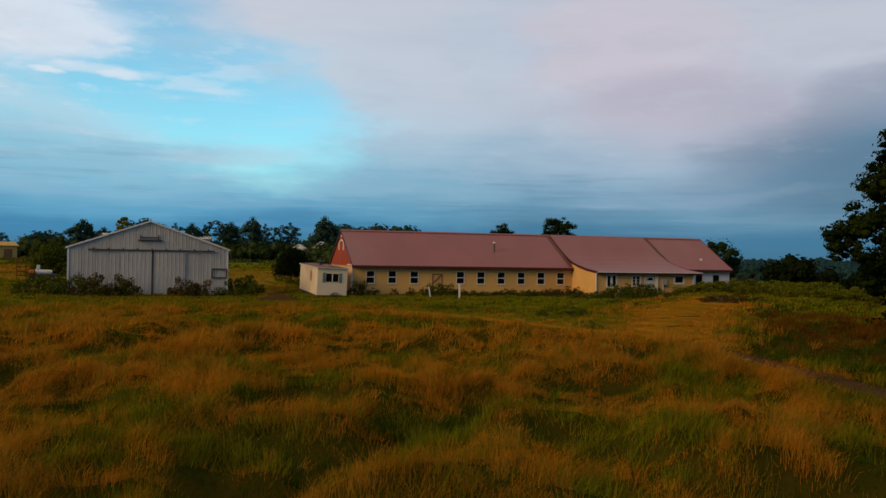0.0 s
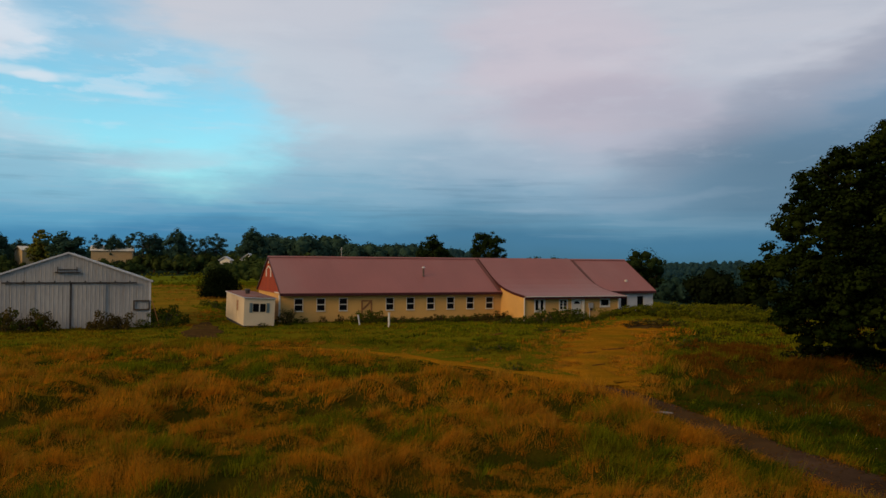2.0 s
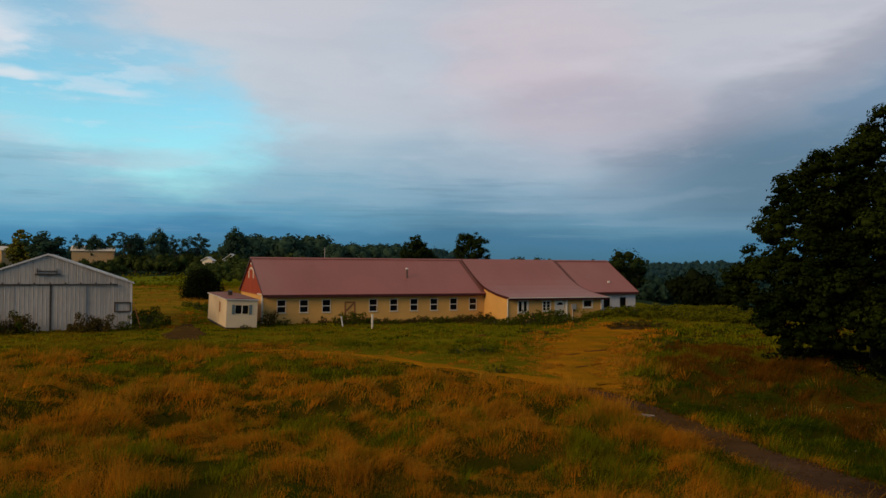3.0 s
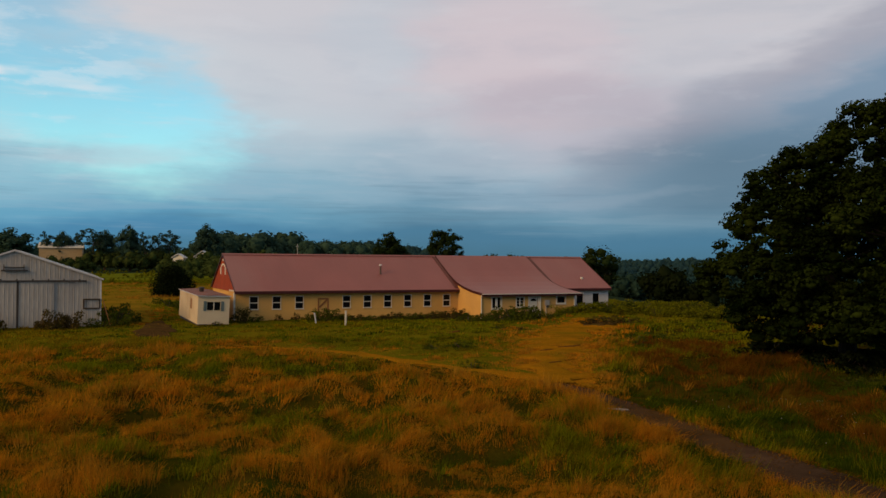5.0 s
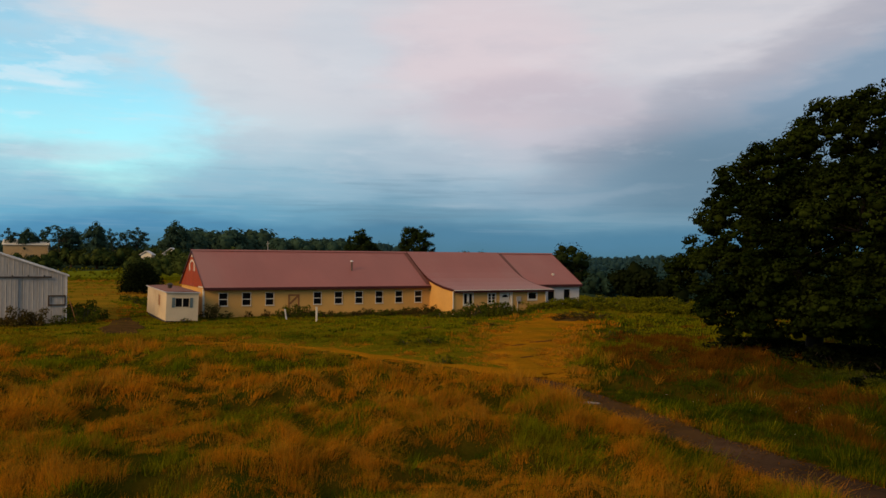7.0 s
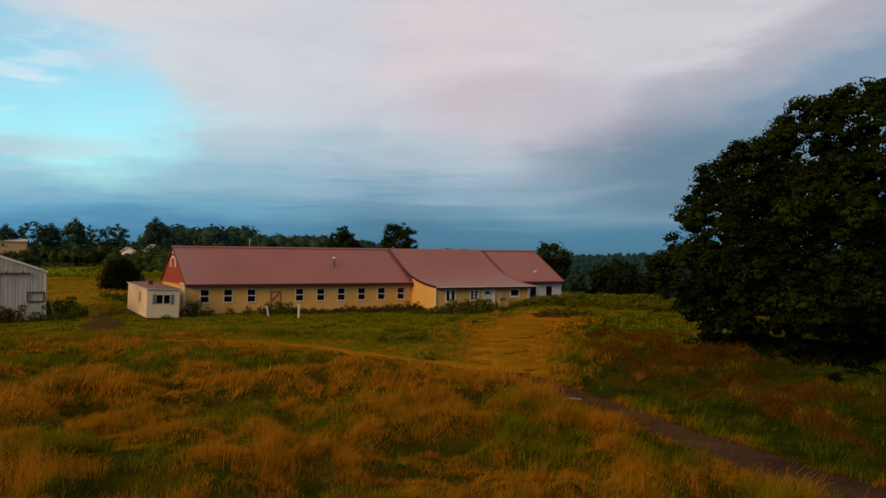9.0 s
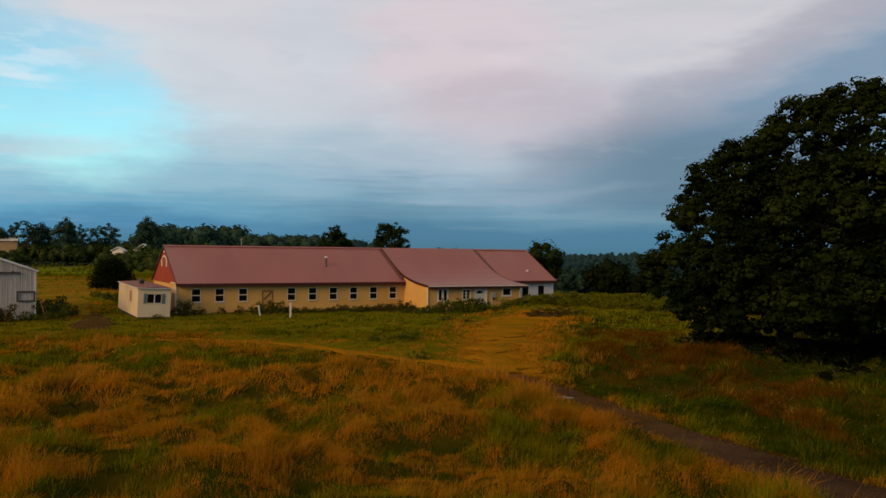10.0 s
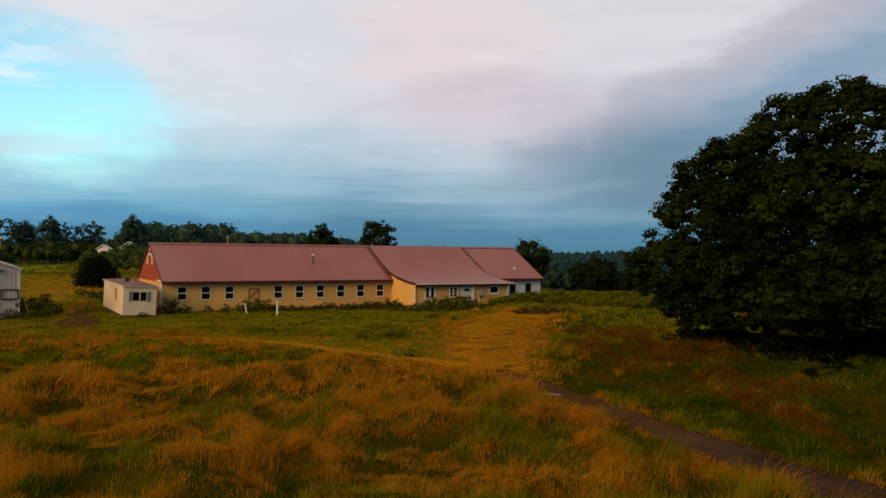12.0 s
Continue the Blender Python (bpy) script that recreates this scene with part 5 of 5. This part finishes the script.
def farm_cart():
    x, y = at_bearing(-8.2, 98)
    t = thing("farm_cart", "white flatbed cart with an orange machine on it", "cart", at=(x, y, ground_at(x, y)), turn=8)
    part("bed", box((-1.1, -0.6, 0.55), (1.7, 0.6, 0.75), 0.03), DARKMETAL, t)
    part("tank", tube((-0.4, 0, 0.98), (1.2, 0, 0.95), 0.27, 0.24, 14), WHITE, t, "white tank")
    part("engine", box((-1.0, -0.35, 0.75), (-0.5, 0.35, 1.2), 0.08), ORANGE, t, "orange engine cover")
    part("tower", box((-0.3, -0.15, 1.2), (0.05, 0.15, 1.7), 0.04), GREYEDGE, t)
    for a in (-0.7, 1.2):
        for s in (-0.62, 0.62):
            w = part("wheel", tube((a, s - 0.1, 0.3), (a, s + 0.1, 0.3), 0.32, seg=16), DARKMETAL, t)
            part("hub", tube((a, s - 0.13, 0.3), (a, s + 0.13, 0.3), 0.1, seg=10), GREYEDGE, w)
    r = thing("rusty_rack", "rusty brown upright rack in the weeds", "rack", at=(x - 1.9, y + 1.0, ground_at(x - 1.9, y + 1)))
    for u in (-0.44, 0.44):
        part("upright", box((u - 0.04, -0.06, -0.1), (u + 0.04, 0.06, 2.5), 0.01), RUT, r)
    for k in range(5):
        part("slat", box((-0.4, -0.03, 0.5 + k * 0.45), (0.4, 0.03, 0.62 + k * 0.45)), RUT, r)


farm_cart()


# ---- weeds and bushes by the buildings ----
BUSHES = [make_bush("weed_bush", 80 + k, 2.0, 1.0, "rank green weeds against the barn wall" if k < 3 else "brownish overgrown bush by the metal shed",
                    SHRUB if k < 3 else DULLSHRUB, at=(0, -60 - k, -5), leaf=0.108, clumps=18, per=42, group="weeds by the walls") for k in range(5)]
WEEDS = [make_bush("weed_clump", 90 + k, 2.0, 1.0, "yellow-green weed hummock on the bank", WEED, at=(0, -66 - k, -5), leaf=0.10, clumps=20, per=42, group="weeds on the bank") for k in range(2)]
BRUSH = make_bush("underbrush", 95, 2.0, 1.0, "brush under the maple, darkened to stand for the crown's shade", DARKLEAF, at=(0, -69, -5), leaf=0.17, clumps=20, per=27, group="brush under the maple")
rb = random.Random(8)
SPOTS = []   # x, y, width, height, dull
for k in range(38):
    x = 6.2 + k * 0.385
    SPOTS.append((x + rb.uniform(-0.2, 0.2), rb.uniform(-2.4, -1.0), rb.uniform(0.9, 1.7), rb.uniform(0.35, 0.8), rb.random() < 0.4))
SPOTS += [(0.6, -0.9, 2.0, 1.45, True), (1.6, -0.9, 1.2, 0.6, False), (3.6, -0.3, 0.7, 0.7, True), (5.2, -0.3, 0.9, 0.8, True), (6.8, -1.6, 1.8, 1.3, False), (8.0, -1.8, 2.0, 1.2, False)]
SPOTS += [(22.0, -6.2, 2.0, 1.1, False), (23.2, -6.6, 2.6, 1.2, False), (24.3, -6.8, 1.8, 0.7, False), (28.4, -6.6, 2.2, 0.5, False),
          (29.6, -6.4, 2.4, 0.85, False), (21.0, -5.6, 1.6, 0.8, False), (19.6, -2.0, 1.4, 1.1, True), (18.9, -5.4, 2.0, 0.5, False), (20.0, -6.4, 2.2, 0.6, False), (18.2, -4.0, 1.8, 0.55, True), (19.9, -4.6, 1.6, 0.7, False), (21.4, -5.0, 0.9, 1.0, True)]
SPOTS += [(20.9, -7.4, 2.4, 0.9, False), (21.9, -7.9, 2.8, 1.45, False), (22.9, -8.4, 2.8, 1.5, False), (23.8, -8.6, 2.4, 1.05, False), (24.8, -8.6, 2.2, 0.45, False), (27.6, -8.0, 2.2, 0.5, False), (28.8, -8.0, 2.4, 0.85, True), (30.0, -7.8, 2.8, 1.1, False), (26.0, -14.0, 2.4, 0.7, True), (27.6, -13.6, 2.4, 0.6, True), (28.8, -14.6, 2.0, 0.5, True),
          (8.0, -26.0, 1.6, 0.5, False), (6.6, -25.2, 1.2, 0.4, False), (17.0, -14.6, 1.6, 0.35, False), (18.4, -14.9, 1.4, 0.3, True), (4.8, -33.4, 0.9, 0.55, False), (21.5, -25.0, 1.8, 0.5, False), (24.0, -24.0, 2.2, 0.55, False), (20.2, -27.0, 1.6, 0.4, False)]
SPOTS += [(-21.3, -2.6, 3.0, 1.7, False), (-20.2, -2.9, 2.8, 2.0, True), (-19.0, -3.0, 2.6, 1.9, False), (-17.9, -2.8, 2.2, 1.7, True), (-13.6, -2.9, 2.3, 1.7, True), (-12.4, -2.8, 2.0, 1.5, True),
          (-10.2, -2.2, 2.0, 0.8, False), (-9.2, -1.0, 2.4, 1.5, False), (-8.6, 1.5, 2.6, 1.6, False), (-9.4, 4.0, 2.6, 1.8, False), (-22.9, -1.0, 2.6, 1.7, False), (-24.5, 0.5, 3.0, 1.6, False),
          (-24.6, 8.0, 2.6, 1.7, False), (-26.4, 10.0, 2.4, 0.9, False), (-2.0, -4.0, 1.0, 0.45, False), (-2.2, 22.0, 3.6, 1.2, False), (-1.0, 18.0, 3.4, 1.1, False)]
for k, (x, y, w, h, dull) in enumerate(SPOTS):
    src = BUSHES[3 + k % 2] if dull else BUSHES[k % 3]
    m = pose(x, y, ground_at(x, y) - 0.03, 0, 0, 67 * k)
    if k in (0, 1, 2):
        BUSHES[k].matrix_world = m
        ob = BUSHES[k]
    else:
        ob = copy_thing(src, m)
    ob.scale = (w / 2, w / 2, h)
for k, (x, y) in ((3, (-18.5, -2.2)), (4, (-12.9, -2.2))):
    BUSHES[k].matrix_world = pose(x, y, 0, 0, 0, 30 * k)


BANK = []
for k in range(52):
    a = rb.uniform(0, 0.7)
    BANK.append((27.5 + 20 * a + rb.uniform(-1, 1), -8.0 - 8.0 * a + rb.uniform(-3.2, 3.2), rb.uniform(1.8, 3.2), rb.uniform(0.65, 1.15)))
BANK += [(rb.uniform(37.5, 46.5), rb.uniform(-10.0, -3.5), rb.uniform(2.2, 3.4), rb.uniform(0.9, 1.3)) for k in range(14)]
BANK += [(rb.uniform(31.0, 37.5), rb.uniform(-9.5, -6.5), rb.uniform(2.2, 3.2), rb.uniform(0.8, 1.2)) for k in range(10)]
for k, (x, y, w, h) in enumerate(BANK):
    m = pose(x, y, ground_at(x, y) - 0.03, 0, 0, 61 * k)
    if k < 2:
        WEEDS[k].matrix_world = m
        ob = WEEDS[k]
    else:
        ob = copy_thing(BUSHES[k % 3] if k % 5 == 0 else WEEDS[k % 2], m)
    ob.scale = (w / 2, w / 2, h)
def by_maple(u, d):
    return MAPLE_AT[0] + u * EU[0] + d * ED[0], MAPLE_AT[1] + u * EU[1] + d * ED[1]


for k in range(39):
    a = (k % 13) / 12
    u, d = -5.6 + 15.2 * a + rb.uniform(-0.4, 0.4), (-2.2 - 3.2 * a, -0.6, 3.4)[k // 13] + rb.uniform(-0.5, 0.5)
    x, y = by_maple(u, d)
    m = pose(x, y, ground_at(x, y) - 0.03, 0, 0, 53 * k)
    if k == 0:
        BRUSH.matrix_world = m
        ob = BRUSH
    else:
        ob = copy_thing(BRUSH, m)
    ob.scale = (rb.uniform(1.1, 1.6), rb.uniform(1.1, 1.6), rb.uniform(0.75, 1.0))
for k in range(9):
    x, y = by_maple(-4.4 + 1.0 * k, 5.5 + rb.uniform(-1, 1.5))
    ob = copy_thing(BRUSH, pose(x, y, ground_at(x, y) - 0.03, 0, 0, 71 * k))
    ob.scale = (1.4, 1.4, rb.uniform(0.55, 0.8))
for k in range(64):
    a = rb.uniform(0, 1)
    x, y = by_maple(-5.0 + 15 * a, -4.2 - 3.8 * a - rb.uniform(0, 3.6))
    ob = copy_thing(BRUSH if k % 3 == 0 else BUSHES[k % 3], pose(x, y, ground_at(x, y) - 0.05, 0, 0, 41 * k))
    tagged(ob, "low green weeds by the maple, some near black for its shade", group="weeds by the maple")
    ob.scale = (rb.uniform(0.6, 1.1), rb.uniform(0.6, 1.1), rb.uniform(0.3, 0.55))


# ---- grass ----
def keep_off(x, y):
    """True where grass may grow."""
    thin = np.random.RandomState(77).rand(len(x))
    ok = (way_dist(x, y, ROAD) > -0.12 - 0.5 * thin ** 4) & ((way_dist(x, y, DRIVE) > -0.2) | (thin < 0.93)) & ((way_dist(x, y, SIDE) > 0.0) | (thin < 0.7))
    ok &= ~((x > -0.1) & (x < 38) & (y > 0.3) & (y < 11.2)) & ~((x > 20.6) & (x < 30.6) & (y > -4.5) & (y < 1))
    ok &= ~((x > -22.1) & (x < -10.3) & (y > -1.35) & (y < 14)) & ~((x > -3.8) & (x < -1.0) & (y > -3.4) & (y < 6))
    return ok & (np.hypot((x + 6.7 - 0.12 * (y + 5.2)) / 1.6, (y + 5.2) / 8.0) > 1.1 * thin ** 0.45)


# green hollows and dry stands of the meadow: x, y, radius, how dry
STANDS = [(-0.7, -50.6, 2.1, -0.24), (-11.5, -48.0, 1.7, -0.24), (-8.5, -43.8, 1.1, -0.15), (-3.3, -42.5, 1.6, -0.10), (-5.4, -40.1, 1.3, -0.10), (-8.1, -30.4, 1.9, -0.12),
          (0.3, -43.5, 1.1, -0.15), (-5.0, -46.2, 1.4, -0.10), (-12.0, -33.0, 1.8, -0.10), (-7.9, -42.4, 0.9, -0.08), (0.2, -50.6, 1.3, -0.14), (2.3, -50.2, 1.1, 0.12), (-8.8, -51.4, 1.9, 0.10), (-4.4, -54.6, 1.6, 0.05), (-7.9, -56.5, 1.6, -0.17), (-4.9, -58.2, 2.2, -0.12), (-2.4, -59.2, 2.4, -0.11), (-8.2, -53.8, 1.1, -0.10), (-9.5, -60.0, 2.0, -0.08), (-4.7, -48.9, 1.6, 0.06), (-12.5, -40.0, 3.0, 0.06)]


def dryness(x, y):
    """How far the grass has dried out, about 0.5 on average; cut near the maple to stand for its shade."""
    a, b = x * 0.914 - y * 0.407, (x * 0.407 + y * 0.914) * 0.45   # patches stretched along the camera's line of view
    d = fbm(x, y, 9.0, 0) * 0.20 + fbm(a, b, 1.5, 2) * 0.45 + fbm(a, b, 0.7, 4) * 0.35
    for sx, sy, sr, wet in STANDS:
        d = d + wet * np.exp(-((x - sx) ** 2 + (y - sy) ** 2) / sr ** 2)
    d = d + 0.064 - 0.094 * lawn(x, y)
    beyond = over_road(x, y)
    verge = (1 - sstep(np.minimum(way_dist(x, y, ROAD), way_dist(x, y, DRIVE)), 0.5, 2.8)) * beyond
    along = (x - MAPLE_AT[0]) * EU[0] + (y - MAPLE_AT[1]) * EU[1]
    # turns the grass dark green round the maple in place of its shade
    shade = (1 - sstep(np.hypot(x - MAPLE_AT[0], y - MAPLE_AT[1]), 11.5, 17.0)) * sstep(along, -6.5, -2.5)
    return d - 0.22 * verge - 0.34 * shade - 0.165 * beyond + 0.17 * rusty(x, y) + 0.09 * sstep(y, -28, -20) * (1 - sstep(x, -9, -4)) * (1 - sstep(y, -2, 2))


def right_of_lane(x, y):
    return (x - 4.75 - 0.174 * (y + 46) > 0) * 1.0


def over_road(x, y):
    """1 on the maple's side of the lane."""
    return sstep(way_dist(x, y, ROAD), 0.0, 0.5) * right_of_lane(x, y)


KINDS = {  # height, spread of tuft, material, label
    "dry_grass": (0.40, 0.28, DRY, "tall rust-orange dry meadow grass bent by wind"),
    "straw_grass": (0.52, 0.18, STRAW, "straw-coloured seed stalks in the meadow"),
    "green_grass": (0.36, 0.30, GREEN, "yellow-green grass between the dry tufts"),
    "lush_grass": (0.30, 0.32, SHADEGREEN, "lush green grass darkened to stand for shade in the meadow's hollows"),
    "rust_grass": (0.40, 0.32, RUST, "dull rust-brown grass on the maple side of the lane"),
    "faded_grass": (0.30, 0.30, FADED, "faded olive-gold grass on the mown stretch")}


def tufts(seed, n, d0, d1, az0=-13, fan=80):
    """Tuft places over a fan of the field, with their kind and size."""
    rs = np.random.RandomState(seed)
    r = np.sqrt(rs.uniform(d0 ** 2, d1 ** 2, n))
    az = radians(az0) + rs.uniform(0, 1, n) * radians(fan)
    x, y = -14 + r * np.sin(az), -74 + r * np.cos(az)
    d, hump = dryness(x, y), fbm(x, y, 1.9, 5)
    tus = sstep(hump, 0.36, 0.62)
    u, w = rs.rand(n), rs.rand(n)
    d = d + 0.11 * (tus - 0.5) * (1 - lawn(x, y))
    dry = u < sstep(d, 0.41, 0.60)
    kind = np.where(dry, np.where(w < 0.76, 0, 1), np.where(w < (0.04 + 0.12 * tus) * over_road(x, y) + 0.5 * lawn(x, y), 2, 3))
    v = rs.rand(n)
    # in the green hollows bright tussocks stand over grass darkened for shade
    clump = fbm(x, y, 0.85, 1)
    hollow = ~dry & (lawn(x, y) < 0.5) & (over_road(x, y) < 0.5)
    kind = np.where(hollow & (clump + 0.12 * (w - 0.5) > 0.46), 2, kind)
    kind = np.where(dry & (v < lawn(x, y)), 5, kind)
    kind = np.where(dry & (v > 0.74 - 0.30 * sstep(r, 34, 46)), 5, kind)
    # low ground takes the dark kind, standing for shade in its pockets
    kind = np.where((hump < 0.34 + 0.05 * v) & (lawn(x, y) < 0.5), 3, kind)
    kind = np.where(~dry & (kind == 2) & (v < 0.3), 5, kind)
    kind = np.where((kind == 2) & (r < 32) & (v > 0.85), 3, kind)
    kind = np.where((kind == 3) & (r > 42) & (y > -37) & (v < 0.72), 2, kind)
    kind = np.where((rusty(x, y) > 0.5) & dry & (kind < 2), 4, kind)
    worn = np.minimum(np.minimum(way_dist(x, y, DRIVE), np.minimum(way_dist(x, y, SIDE) + 0.2, way_dist(x, y, TRACK) + 0.2)), way_dist(x, y, ROAD) * 4.0 + 0.9 + 9.0 * right_of_lane(x, y))
    kind = np.where(dry & (over_road(x, y) > 0.5) & (w < 0.93), 4, kind)
    kind = np.where((rs.rand(n) < 1 - sstep(worn + (fbm(x, y, 1.6, 1) - 0.5) * 2.5, -0.6, 3.0)) & (kind > 1), np.where(w < 0.35, 1, np.where(w < 0.75, 0, 5)), kind)
    size = (0.35 + 0.85 * tus) * (0.35 + 1.0 * sstep(fbm(x, y, 0.9, 3), 0.40, 0.60))
    size = np.where((kind == 2) | (kind == 3), np.maximum(size, 0.65), np.maximum(size, 0.5))
    size = np.where(hollow, (0.20 + 1.25 * sstep(clump, 0.38, 0.58)) * (0.75 + 0.25 * tus), size)
    bank = np.exp(-((way_dist(x, y, ROAD) - 0.9) / 1.3) ** 2) * (1 - right_of_lane(x, y)) * (y < -40)
    size = size * (1 + 0.75 * bank) * np.where((r < 34) & (kind < 2), 0.86, 1.0)
    size = np.minimum(size, 1.15 + 0.75 * bank) * rs.uniform(0.7, 1.2, n) * (1 - 0.36 * lawn(x, y)) * (0.55 + 0.45 * sstep(worn, -0.3, 1.2))
    size = size * (0.45 + 0.55 * sstep(way_dist(x, y, SIDE), 0.3, 2.6))
    # the fields beyond the sheds: stubble, then a greener strip
    field = fbm(x, y, 14.0, 1) + 0.25 * (rs.rand(n) - 0.5)
    kind = np.where(y > 22, np.where(field + 0.4 * sstep(y, 95, 112) > 0.62, 2, np.where(field > 0.5, 5, 1)), kind)
    return rs, r, x, y, kind, size, hump


def grow(name, pick, zone, per, bend, wide):
    rs, r, x, y, kind, size, hump = zone
    H, R, mat, label = KINDS[name]
    m = kind == pick
    x, y, r, size = x[m], y[m], r[m], size[m]
    n = len(x)
    rad = R * rs.uniform(0.6, 1.4, n) * (0.7 + 0.3 * size) * (1 + 0.008 * r)
    hh = H * size
    wa = 0.1 + (vnoise(x, y, 2.6, 1) - 0.5) * 4.0 + rs.normal(size=n) * 1.1
    wl = 0.10 + 0.80 * vnoise(x, y, 1.7, 2) ** 1.4
    k = n * per
    q = rs.normal(size=(k, 2)) * 0.5
    cx, cy, rr = np.repeat(x, per), np.repeat(y, per), np.repeat(rad, per)
    bx, by = cx + q[:, 0] * rr, cy + q[:, 1] * rr
    h = np.repeat(hh, per) * rs.uniform(0.5, 1.2, k)
    tx = q[:, 0] * 0.35 + np.repeat(np.cos(wa) * wl, per) + rs.normal(size=k) * 0.24
    ty = q[:, 1] * 0.35 + np.repeat(np.sin(wa) * wl, per) + rs.normal(size=k) * 0.24
    ok = keep_off(bx, by)
    h = h[ok]
    bx, by, tx, ty = bx[ok], by[ok], tx[ok], ty[ok]
    k = len(bx)
    up = np.sqrt(np.clip(1 - 0.6 * (tx ** 2 + ty ** 2), 0.25, 1))
    p = np.stack([bx, by, ground_z(bx, by) - 0.02], 1)
    a = rs.uniform(0, math.tau, k)
    w = wide * np.repeat(r, per)[ok] * rs.uniform(0.6, 1.4, k)
    s = np.stack([np.cos(a), np.sin(a), np.zeros(k)], 1) * (w / 2)[:, None]
    tip = p + np.stack([tx * h, ty * h, up * h * (0.86 if bend else 1.0)], 1)
    if bend:
        mid = p + np.stack([tx * h * 0.30, ty * h * 0.30, up * h * 0.66], 1)
        low = p + (mid - p) * 0.8
        v = np.stack([p - s, p + s, mid, low - s * 0.6, low + s * 0.6, tip], 1).reshape(-1, 3)
        f = np.arange(k * 6).reshape(-1, 3)
    else:
        v = np.stack([p - s, p + s, tip], 1).reshape(-1, 3)
        f = np.arange(k * 3).reshape(-1, 3)
    ob = new(name, mesh_np(name, v, f, mat))
    return tagged(ob, label, "grass", kind="stuff")


YARD = tufts(4, 9000, 90, 200, -12, 22)
NEAR, MID, FAR = tufts(1, 11500, 14, 34), tufts(2, 13000, 33, 60), tufts(3, 9500, 58, 92)
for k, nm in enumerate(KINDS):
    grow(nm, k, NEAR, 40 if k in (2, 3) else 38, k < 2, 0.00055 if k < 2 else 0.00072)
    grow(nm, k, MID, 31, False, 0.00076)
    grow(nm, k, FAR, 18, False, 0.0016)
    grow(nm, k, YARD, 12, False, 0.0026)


def wildflowers():
    """White flower heads on thin stems beside the lane."""
    rs = np.random.RandomState(12)
    n = 90
    x, y = rs.uniform(6.0, 12.5, n), rs.uniform(-57, -47, n)
    ok = (way_dist(x, y, ROAD) > 0.8) & (vnoise(x, y, 1.6, 4) > 0.45)
    x, y = x[ok], y[ok]
    n = len(x)
    z = ground_z(x, y)
    h = rs.uniform(0.25, 0.5, n)
    p = np.stack([x, y, z], 1)
    t = p + np.stack([rs.normal(size=n) * 0.05, rs.normal(size=n) * 0.05, h], 1)
    e = 0.003
    stem = np.stack([p - [e, 0, 0], p + [e, 0, 0], t + [e, 0, 0], t - [e, 0, 0]], 1)
    s = rs.uniform(0.006, 0.011, n)[:, None]
    a, b = np.array([[0.87, -0.4, 0.2]]) * s, np.array([[0.2, 0.3, 0.9]]) * s
    head = np.stack([t - a, t - b, t + a, t + b], 1)
    v = np.concatenate([stem, head], 1).reshape(-1, 3)
    f = np.arange(len(v)).reshape(-1, 4)
    me = mesh_np("white_wildflowers", v, f, GREEN)
    me.materials.append(WHITE)
    me.polygons.foreach_set("material_index", np.tile([0, 1], n).astype(np.int32))
    tagged(new("white_wildflowers", me), "small white wildflowers in the verge of the lane", "flowers", kind="stuff")


wildflowers()


def leaf_litter():
    """Dead leaves and stalks strewn over the lane, thickest along its edges."""
    rs = np.random.RandomState(31)
    n = 26000
    x, y = rs.uniform(-1, 9, n), rs.uniform(-63, -39, n)
    d = way_dist(x, y, ROAD)
    ok = (d < 0.1) & (rs.rand(n) < 0.10 + 0.9 * np.exp(-np.abs(d + 0.15) / 0.22) + 0.25 * (vnoise(x, y, 0.8, 2) > 0.66))
    x, y = x[ok], y[ok]
    n = len(x)
    p = np.stack([x, y, ground_z(x, y) + 0.055], 1)
    a = rs.uniform(0, math.tau, n)
    ln, wd = rs.uniform(0.03, 0.09, n)[:, None], rs.uniform(0.010, 0.025, n)[:, None]
    u = np.stack([np.cos(a), np.sin(a), rs.uniform(-0.2, 0.5, n)], 1) * ln
    w = np.stack([-np.sin(a), np.cos(a), rs.uniform(-0.2, 0.4, n)], 1) * wd
    v = np.stack([p - u, p - w, p + u, p + w], 1).reshape(-1, 3)
    ob = new("leaf_litter", mesh_np("leaf_litter", v, np.arange(n * 4).reshape(-1, 4), RUST))
    tagged(ob, "brown dead leaves and stalks strewn over the lane", "litter", kind="stuff")


leaf_litter()
